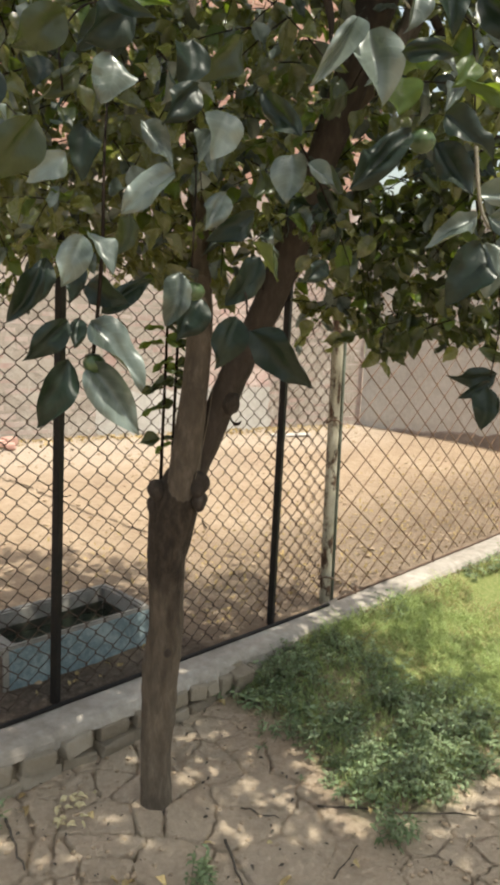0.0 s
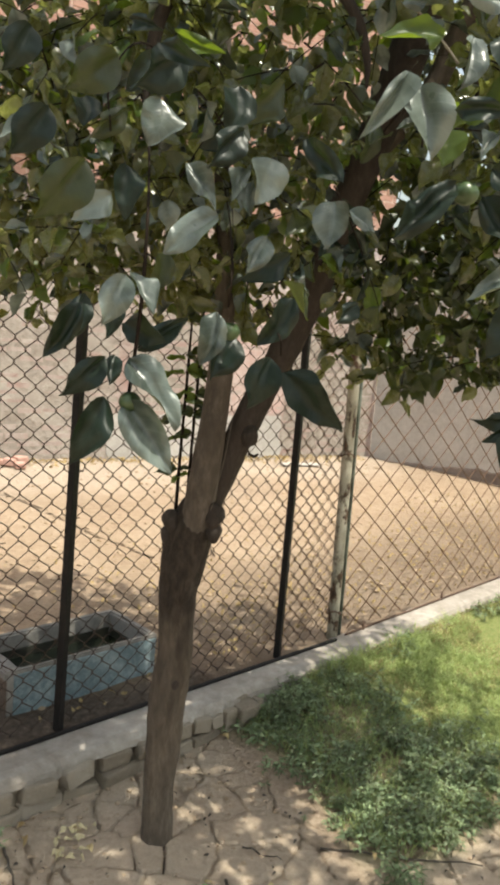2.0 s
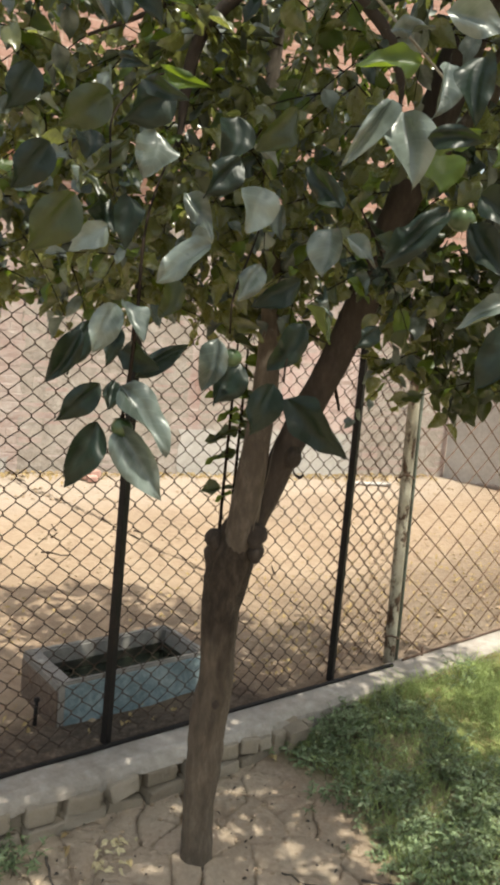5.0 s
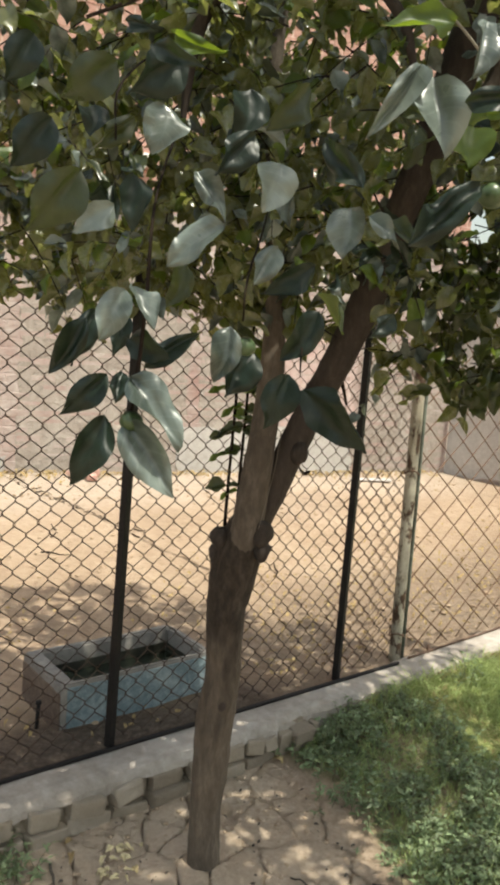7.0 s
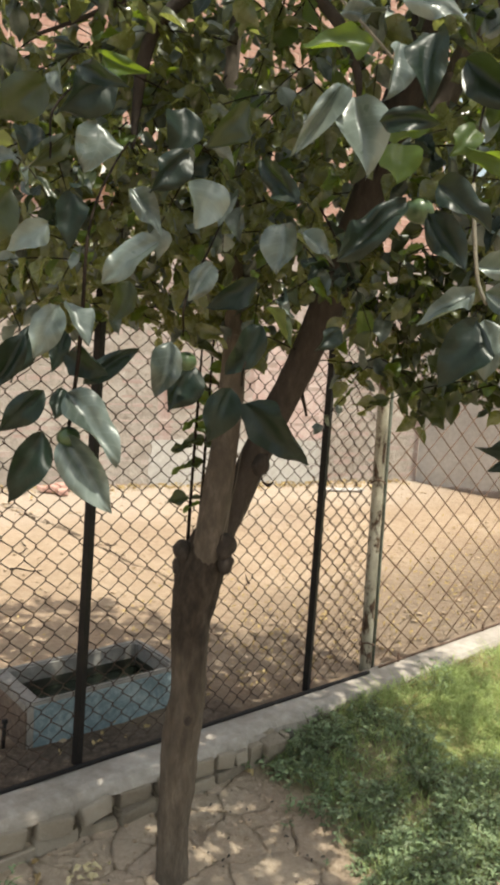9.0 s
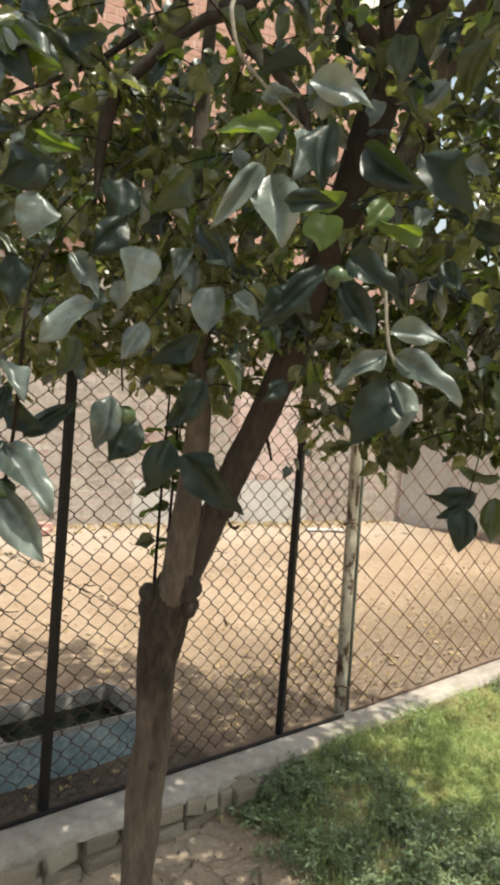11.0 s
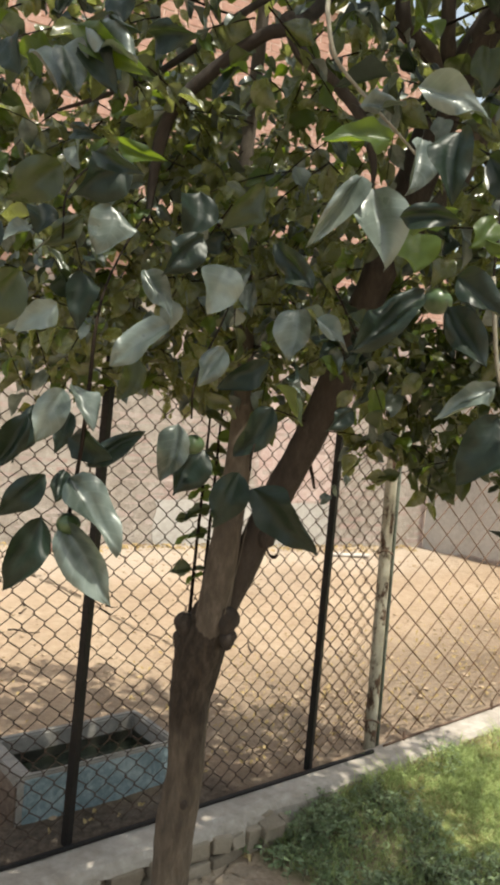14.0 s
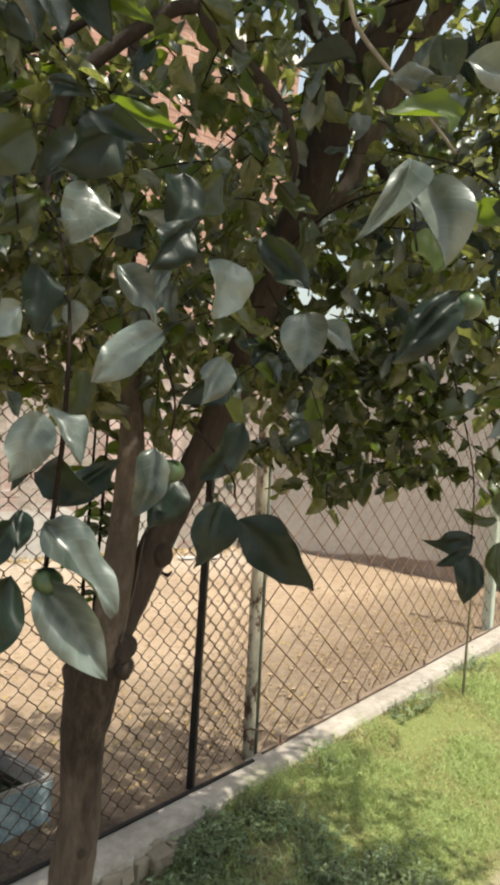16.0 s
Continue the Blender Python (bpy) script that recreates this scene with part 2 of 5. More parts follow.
PEBBLE = surface("pebble", (0.28, 0.205, 0.14), (0.42, 0.32, 0.22), (0.56, 0.45, 0.33), 20, 90, 0.9, vary=0.6)


def water_material():
    m, t, b = nodes("dark_water", 0.06, 0.0, 0.5)
    b.inputs["Base Color"].default_value = (0.02, 0.024, 0.016, 1)
    bump(t, b, noise_tex(t, coords(t), 14, 2), 0.15, 0.004)
    return m


def turf_material():
    """Soil that turns from dry mud to dark turf where the lawn grows."""
    m, t, b = nodes("garden_soil", 0.95, 0.0, 0.2)
    v = coords(t)
    a, g = noise_tex(t, v, 1.8, 5), noise_tex(t, v, 55, 6, 0.7)
    mud = mixed(t, 0.5, ramp(t, a, ((0.3, (0.35, 0.27, 0.196)), (0.5, (0.49, 0.39, 0.29)), (0.7, (0.61, 0.5, 0.39)))),
                ramp(t, g, ((0.25, (0.32, 0.245, 0.176)), (0.5, (0.49, 0.39, 0.29)), (0.75, (0.63, 0.52, 0.41)))))
    turf = ramp(t, g, ((0.3, (0.13, 0.17, 0.05)), (0.5, (0.21, 0.24, 0.08)), (0.75, (0.34, 0.31, 0.15))))
    at = t.nodes.new("ShaderNodeAttribute")
    at.attribute_name = "turf"
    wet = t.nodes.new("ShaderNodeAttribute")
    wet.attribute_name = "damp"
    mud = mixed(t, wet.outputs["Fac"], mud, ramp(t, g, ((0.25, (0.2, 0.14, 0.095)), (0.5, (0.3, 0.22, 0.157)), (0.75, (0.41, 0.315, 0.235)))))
    t.links.new(mixed(t, at.outputs["Fac"], mud, turf), b.inputs["Base Color"])
    bump(t, b, noise_tex(t, v, 34, 8, 0.75), 0.9, 0.03)
    return m


def yard_material():
    """Sand, with dark crumbly humus in a strip along the fence and paler dust elsewhere."""
    m = SAND.copy()
    t = m.node_tree
    b = t.nodes["Principled BSDF"]
    was = b.inputs["Base Color"].links[0].from_socket
    at = t.nodes.new("ShaderNodeAttribute")
    at.attribute_name = "humus"
    g = noise_tex(t, coords(t), 38, 6, 0.75)
    c = ramp(t, g, ((0.3, (0.04, 0.03, 0.022)), (0.5, (0.085, 0.064, 0.047)), (0.72, (0.18, 0.14, 0.105))))
    far = t.nodes.new("ShaderNodeAttribute")
    far.attribute_name = "dust"
    was = mixed(t, far.outputs["Fac"], was, ramp(t, g, ((0.3, (0.37, 0.3, 0.24)), (0.7, (0.51, 0.435, 0.365)))))
    t.links.new(mixed(t, at.outputs["Fac"], was, c), b.inputs["Base Color"])
    return m


YARD_SOIL = yard_material()
WATER, SOIL = water_material(), turf_material()

# ---- mesh helpers ----
rng = np.random.default_rng(7)


def mesh_of(name, verts, faces, material, smooth=True, uvs=None):
    me = bpy.data.meshes.new(name)
    me.from_pydata([tuple(map(float, v)) for v in verts], [], [tuple(map(int, f)) for f in faces])
    me.materials.append(material)
    if smooth:
        me.polygons.foreach_set("use_smooth", [True] * len(me.polygons))
    if uvs is not None:
        layer = me.uv_layers.new(name="UVMap")
        loops = np.empty(len(me.loops), dtype=np.int32)
        me.loops.foreach_get("vertex_index", loops)
        layer.data.foreach_set("uv", np.asarray(uvs, dtype=np.float32)[loops].ravel())
    me.update()
    return me


def under(ob, parent):
    ob.parent = parent
    return ob


def part(name, bm, material, parent, label="", smooth=False):
    """Links a bmesh, or a mesh that stands ready, as one object under a thing."""
    if isinstance(bm, bmesh.types.BMesh):
        me = bpy.data.meshes.new(name)
        bm.to_mesh(me)
        bm.free()
        me.materials.append(material)
        if smooth:
            me.polygons.foreach_set("use_smooth", [True] * len(me.polygons))
    else:
        me = bm
    ob = new(name, me)
    if parent:
        ob.parent = parent
    return tagged(ob, label)


def box(x0, y0, z0, x1, y1, z1, bevel=0.0, segments=1, rough=0.0):
    """A bevelled, slightly uneven box."""
    bm = bmesh.new()
    bmesh.ops.create_cube(bm, size=1.0)
    for v in bm.verts:
        v.co = Vector(((x0 + x1) / 2 + v.co.x * (x1 - x0), (y0 + y1) / 2 + v.co.y * (y1 - y0), (z0 + z1) / 2 + v.co.z * (z1 - z0)))
    if bevel:
        bmesh.ops.bevel(bm, geom=list(bm.edges), offset=bevel, segments=segments, affect="EDGES", profile=0.6)
    if rough:
        for v in bm.verts:
            v.co += noise.noise_vector(v.co * 23.0) * rough
    return bm


def tube(points, radii, sides=8, wobble=0.0, closed=True, seed=0.0):
    """A round limb along points, thick as radii say, with an uneven skin."""
    pts = [Vector(p) for p in points]
    verts, faces = [], []
    side = None
    for i, p in enumerate(pts):
        d = (pts[min(i + 1, len(pts) - 1)] - pts[max(i - 1, 0)]).normalized()
        if side is None:
            side = d.orthogonal().normalized()
        side = (side - d * side.dot(d)).normalized()
        up = d.cross(side)
        for k in range(sides):
            a = 2 * math.pi * k / sides
            n = side * math.cos(a) + up * math.sin(a)
            r = radii[i]
            if wobble:
                q = p + n * r
                r *= 1 + wobble * noise.noise(Vector((q.x * 9 + seed, q.y * 9, q.z * 5))) + 0.5 * wobble * noise.noise(q * 31)
            verts.append(p + n * r)
    n = len(pts)
    for i in range(n - 1):
        for k in range(sides):
            a, b = i * sides + k, i * sides + (k + 1) % sides
            faces.append((a, b, b + sides, a + sides))
    if closed:
        faces.append(tuple(reversed(range(sides))))
        faces.append(tuple(range((n - 1) * sides, n * sides)))
    return verts, faces


def smooth_line(points, steps):
    """Points along a Catmull-Rom curve, with the radius as fourth number."""
    P = [np.array(p, float) for p in points]
    P = [2 * P[0] - P[1]] + P + [2 * P[-1] - P[-2]]
    out = []
    for i in range(1, len(P) - 2):
        for k in range(steps):
            u = k / steps
            a, b, c, d = P[i - 1], P[i], P[i + 1], P[i + 2]
            out.append(0.5 * (2 * b + (c - a) * u + (2 * a - 5 * b + 4 * c - d) * u * u + (3 * b - a - 3 * c + d) * u ** 3))
    out.append(P[-2])
    return np.array(out)


def joined(pieces):
    verts, faces, base = [], [], 0
    for v, f in pieces:
        verts.extend(v)
        faces.extend(tuple(i + base for i in q) for q in f)
        base += len(v)
    return verts, faces


# ---- plan ----
# The fence runs along D from its first post; N points from the garden into the yard.
A = Vector((-0.716, 3.229, 0))
D = Vector((0.6895, 0.7243, 0)).normalized()
N = Vector((-D.y, D.x, 0))
P3 = 1.53                                                # the pipe's place along the fence
D2 = Vector((0.663, 0.749, 0)).normalized()              # beyond the pipe it turns a little
N2 = Vector((-D2.y, D2.x, 0))
YARD = 0.13


def along(s, off=0.0, z=0.0):
    if s <= P3:
        p = A + D * s + N * off
    else:
        p = A + D * P3 + D2 * (s - P3) + N2 * off
    return Vector((p.x, p.y, z))


def frame_at(s, off, z):
    """A pose on the fence line: x along it, y into the yard."""
    d = D if s <= P3 else D2
    return Matrix.Translation(along(s, off, z)) @ Matrix.Rotation(math.atan2(d.y, d.x), 4, "Z")


# lawn border: dirt lies on the camera's side of this line
BORDER = [(-0.30, 3.86), (-0.06, 3.58), (0.16, 3.44), (0.24, 3.19), (0.33, 2.95), (0.52, 2.92), (0.80, 3.19), (1.0, 3.38), (1.15, 3.58), (1.58, 4.1), (2.2, 4.4), (4.0, 4.6)]


def border_y(x):
    return np.interp(x, [p[0] for p in BORDER], [p[1] for p in BORDER])


def inside(poly, x, y):
    c = np.zeros(len(x), bool)
    for (x0, y0), (x1, y1) in zip(poly, poly[1:] + poly[:1]):
        hit = ((y0 > y) != (y1 > y)) & (x < (x1 - x0) * (y - y0) / (y1 - y0 + 1e-9) + x0)
        c ^= hit
    return c


WEEDS = [(-0.24, 3.78), (-0.06, 3.58), (0.16, 3.44), (0.24, 3.19), (0.33, 2.95), (0.5, 2.92), (0.78, 3.19), (0.94, 3.38), (0.97, 3.62), (0.6, 3.68), (0.46, 3.9), (0.32, 4.0), (0.1, 3.86), (-0.1, 3.75)]


def lumps(x, y, scale, seed=0.0):
    return noise.noise(Vector((x * scale + seed, y * scale - seed, seed)))


def bank(x, y):
    """The lawn's soil lies heaped against the ledge beyond the weeds."""
    off = (x - A.x) * N.x + (y - A.y) * N.y
    s = (x - A.x) * D.x + (y - A.y) * D.y
    return 0.105 * np.clip((off + 0.95) / 0.7, 0, 1) * np.clip((s - 0.75) / 0.5, 0, 1) * (off < 0.02)
# ---- ground ----


def steps_to(fine0, fine1, step, far):
    mid = np.arange(fine0, fine1, step)
    out = np.geomspace(0.06, far, 22)
    return np.concatenate((fine0 - out[::-1], mid, mid[-1] + out))


def build_ground():
    xs, ys = steps_to(-1.15, 1.0, 0.0047, 900), steps_to(2.27, 3.6, 0.0047, 900)
    X, Y = np.meshgrid(xs, ys)
    # cracked plates: distance between the two nearest seeds
    seeds = rng.uniform((-1.5, 1.8), (1.7, 4.4), (470, 2))
    flat = np.stack((X.ravel(), Y.ravel()), 1)
    near = (flat[:, 0] > -1.5) & (flat[:, 0] < 1.7) & (flat[:, 1] > 1.8) & (flat[:, 1] < 4.4)
    Z = np.zeros(len(flat))
    q = flat[near]
    wob = np.array([(noise.noise(Vector((a * 9, b * 9, 3))), noise.noise(Vector((a * 9, b * 9, 8)))) for a, b in q]) * 0.022
    wob += np.array([(noise.noise(Vector((a * 47, b * 47, 3))), noise.noise(Vector((a * 47, b * 47, 8)))) for a, b in q]) * 0.007
    qq = q + wob
    # damp silt, smooth and brown, lies along the weeds
    silt = np.clip(1.2 - (border_y(q[:, 0]) - q[:, 1]) / 0.4, 0, 1) * np.clip((q[:, 0] + 0.22) / 0.12, 0, 1) * np.clip((0.42 - q[:, 0]) / 0.15, 0, 1)
    gap, cell = np.empty(len(q)), np.empty(len(q), int)
    for i in range(0, len(q), 4000):
        d = np.linalg.norm(qq[i:i + 4000, None] - seeds[None], axis=2)
        o = np.argpartition(d, 1, axis=1)[:, :2]
        a, b = np.take_along_axis(d, o, 1).T
        gap[i:i + 4000], cell[i:i + 4000] = np.abs(a - b), o[np.arange(len(o)), np.argmin(np.take_along_axis(d, o, 1), 1)]
    tilt = rng.normal(0, 0.0008, len(seeds))
    deep = np.array([min(1.0, max(0.0, 0.75 + 1.3 * lumps(a, b, 1.9, 5.0))) for a, b in q])
    soft = np.array([lumps(a, b, 2.2, 1.0) * 0.012 + lumps(a, b, 14, 2.0) * 0.004 + lumps(a, b, 45, 4.0) * 0.0025 for a, b in q])
    dirt = 1 / (1 + np.exp((q[:, 1] - border_y(q[:, 0])) / 0.05))
    Z[near] = soft + dirt * (tilt[cell] - 0.042 * deep * (1 - silt) * np.clip(1.25 - gap / 0.0038, 0, 1))
    # a small mound where the trunk goes in
    Z[near] += 0.02 * np.exp(-((q[:, 0] + 0.29) ** 2 + (q[:, 1] - 2.9) ** 2) / 0.02)
    Z += bank(flat[:, 0], flat[:, 1])
    verts = np.column_stack((flat, Z))
    nx = len(xs)
    i = np.arange(len(ys) - 1)[:, None] * nx + np.arange(nx - 1)[None]
    i = i.ravel()
    faces = np.column_stack((i, i + 1, i + nx + 1, i + nx))
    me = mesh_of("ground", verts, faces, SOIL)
    turf = 1 / (1 + np.exp(np.clip(-(flat[:, 1] - border_y(flat[:, 0])) / 0.03, -40, 40)))
    at = me.attributes.new("turf", "FLOAT", "POINT")
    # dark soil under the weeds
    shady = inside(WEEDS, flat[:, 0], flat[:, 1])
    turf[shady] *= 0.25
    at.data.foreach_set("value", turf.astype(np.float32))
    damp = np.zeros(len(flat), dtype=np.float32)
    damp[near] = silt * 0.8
    # the same browner tone fills the ground under the weeds
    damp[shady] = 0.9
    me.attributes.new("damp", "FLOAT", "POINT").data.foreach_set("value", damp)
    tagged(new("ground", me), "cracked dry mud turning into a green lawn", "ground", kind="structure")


build_ground()


def build_yard():
    """Bare sandy yard behind the fence, level with the ledge."""
    S, O = np.concatenate((np.linspace(-14, -2, 13), np.arange(-1.9, 8, 0.05), np.linspace(8.2, 20, 12))), np.concatenate((np.arange(-0.055, 5.6, 0.05), np.linspace(5.7, 16, 10)))
    verts, humus, dust = [], [], []
    for o in O:
        for s in S:
            p = along(s, o)
            z = YARD + 0.02 * lumps(p.x, p.y, 0.9, 3) + 0.012 * lumps(p.x, p.y, 5, 6) + 0.007 * lumps(p.x, p.y, 17, 9)
            mound = 0.02 * math.exp(-(o / 0.16) ** 2) * (s < 1.5)
            verts.append((p.x, p.y, z + mound))
            h = 1 / (1 + math.exp((o - 0.30 - 0.25 * lumps(p.x, p.y, 2.1, 4)) / 0.06)) if s < 2.6 else 0.0
            # a browner tone with a soft edge over the sand near the fence
            damp = 0.40 / (1 + math.exp((o - 1.1 - 0.3 * lumps(p.x, p.y, 1.3, 8)) / 0.1)) if 0.7 < s < 6 else 0.0
            dust.append(0.75 / (1 + math.exp(-(o - (3.3 if s < 3 else 2.85) - 0.8 * lumps(p.x, p.y, 0.8, 12)) / 0.3)))
            humus.append(max(damp, h * (1 if s < 0.75 else max(0.0, 1 - (s - 0.75) / 0.9) ** 0.5 * 0.6)))
    n = len(S)
    faces = [(j * n + i, j * n + i + 1, (j + 1) * n + i + 1, (j + 1) * n + i) for j in range(len(O) - 1) for i in range(n - 1)]
    me = mesh_of("yard_ground", verts, faces, YARD_SOIL)
    me.attributes.new("humus", "FLOAT", "POINT").data.foreach_set("value", np.array(humus, dtype=np.float32))
    me.attributes.new("dust", "FLOAT", "POINT").data.foreach_set("value", np.array(dust, dtype=np.float32))
    tagged(new("yard_ground", me), "bare sandy yard soil with scattered twigs", "ground", kind="structure")


build_yard()


# ---- ledge under the fence ----
def build_ledge():
    ledge = tagged(new("fence_ledge"), "low concrete ledge on mud-covered bricks under a wire fence", "ledge", kind="structure")
    # worn concrete cap, in lengths with an uneven lip
    S = np.arange(-2.5, 14.0, 0.03)
    lip = []
    for s in S:
        w = 0.197 - 0.02 * (s > 0.62) + 0.014 * lumps(s, 0, 7, 2) + 0.012 * lumps(s, 3, 23, 2)
        low = (0.1 + 0.02 * lumps(s, 9, 11, 3) - 0.05 * max(0.0, lumps(s, 4, 4, 6))) if s < 0.75 else 0.0
        back = -0.05 if s < 1.45 else -0.02
        z = 0.147 + 0.004 * lumps(s, 1, 6, 8)
        rows = ((back, 0.02), (back, z), (back - 0.02, z + 0.002), (-w + 0.05, z), (-w + 0.022, z - 0.008), (-w + 0.006, z - 0.028), (-w + 0.006 * lumps(s, 5, 30, 1), low), (-w + 0.03, low))
        lip.extend(along(s, o, h + 0.003 * lumps(s, o * 30, 15, 4)) for o, h in rows)
    k = 8
    faces = [(i * k + j, (i + 1) * k + j, (i + 1) * k + j + 1, i * k + j + 1) for i in range(len(S) - 1) for j in range(k - 1)]
    under(new("cap", mesh_of("cap", lip, faces, CONCRETE, False)), ledge)
    core = [along(s, o, z) for s in (-2.5, 0.78) for o, z in ((0.05, -0.05), (0.05, 0.12), (-0.172, 0.12), (-0.172, -0.05))]
    under(new("core", mesh_of("core", core, [(0, 1, 5, 4), (1, 2, 6, 5), (2, 3, 7, 6), (0, 3, 2, 1), (4, 5, 6, 7)], BRICK_LOW, False)), ledge)
    # one course of bricks, headers and broken stretchers
    r = random.Random(4)

    def brick(s, z, w, h):
        bm = box(-w / 2, -0.05, 0, w / 2, 0.05, h, min(w, h) * 0.16, 2, 0.004)
        for v in bm.verts:
            v.co += noise.noise_vector(v.co * 40 + Vector((s * 9, z * 9, 2))) * 0.007
        me = bpy.data.meshes.new("brick")
        bm.to_mesh(me)
        bm.free()
        me.materials.append(BRICK_LOW)
        ob = under(new("brick", me), ledge)
        ob.matrix_local = frame_at(s + w / 2, -0.163 - z * 0.08 + r.uniform(-0.014, 0.012), z + r.uniform(-0.008, 0.004)) @ pose(0, 0, 0, r.uniform(-7, 7), r.uniform(-7, 7), r.uniform(-8, 8))

    s = -2.2
    while s < 0.72:
        if r.random() < 0.2:
            # a header on end, as high as the cap's lip
            w = r.uniform(0.045, 0.07)
            brick(s, -0.012, w, r.uniform(0.105, 0.125))
        else:
            w = r.uniform(0.1, 0.155)
            h = r.uniform(0.048, 0.062)
            brick(s, -0.014, w, h)
            k = r.uniform(0.45, 0.95)
            brick(s + 0.004, h - 0.004, w * k, 0.112 - h)
            if k < 0.7:
                brick(s + w * k + 0.016, h - 0.004, w * (1 - k) - 0.016, 0.105 - h)
        s += w + r.uniform(0.0, 0.008)


build_ledge()


# ---- fence ----
def angle_post(height):
    """An L-shaped iron post."""
    bm = bmesh.new()
    t, w = 0.006, 0.027
    prof = ((0, 0), (w, 0), (w, t), (t, t), (t, w), (0, w))
    lo = [bm.verts.new((x - 0.02, y - 0.01, 0)) for x, y in prof]
    hi = [bm.verts.new((x - 0.02, y - 0.01, height)) for x, y in prof]
    for i in range(6):
        bm.faces.new((lo[i], lo[(i + 1) % 6], hi[(i + 1) % 6], hi[i]))
    bm.faces.new(list(reversed(lo)))
    bm.faces.new(hi)
    bmesh.ops.bevel(bm, geom=list(bm.edges), offset=0.0012, segments=1, affect="EDGES")
    return bm


def zigzag(height, w, h, r, flip, seed):
    """One wire of a woven mesh: bends to and fro from bottom to top, over and under its neighbours."""
    pts, n = [], int(height / (h / 2))
    for i in range(n + 1):
        x = (w / 2 if (i + flip) % 2 else 0.0)
        z = i * h / 2
        jx, jz = 0.004 * noise.noise(Vector((seed, i * 0.7, 1))), 0.004 * noise.noise(Vector((seed, i * 0.7, 5)))
        for e in (-1, 1):
            pts.append((x + jx + (0.0012 if x else -0.0012), 0.0026 * e * (1 if (i + flip) % 2 else -1), z + jz + e * h * 0.055))
    return tube(pts, [r] * len(pts), 4, closed=False)


def straight_wires(name, parent, s0, s1, height, pitch, r, material, slope, y):
    """Straight wires slanting across a fence bay, each its own part; a mesh wider than it is high."""
    span, run = s1 - s0, height * 1.32
    for i in range(int((span + run) / pitch) + 1):
        x0 = i * pitch - run if slope > 0 else i * pitch
        x1 = x0 + run * slope
        # cut at the bay's ends
        ends = sorted(((0.0 - x0) / (x1 - x0), (span - x0) / (x1 - x0)))
        u0, u1 = max(0.0, ends[0]), min(1.0, ends[1])
        if u1 - u0 < 0.04:
            continue
        line = []
        for u in np.linspace(u0, u1, 9):
            sway = 0.005 * noise.noise(Vector((i, u * 4, slope)))
            line.append((x0 + (x1 - x0) * u + sway, y + 0.004 * noise.noise(Vector((i, u * 4, 7))), height * u))
        v, f = tube(line, [r] * 9, 5)
        ob = under(new(name, mesh_of(name, v, f, material)), parent)
        ob.matrix_local = frame_at(s0 + 0.001, 0, 0.155)


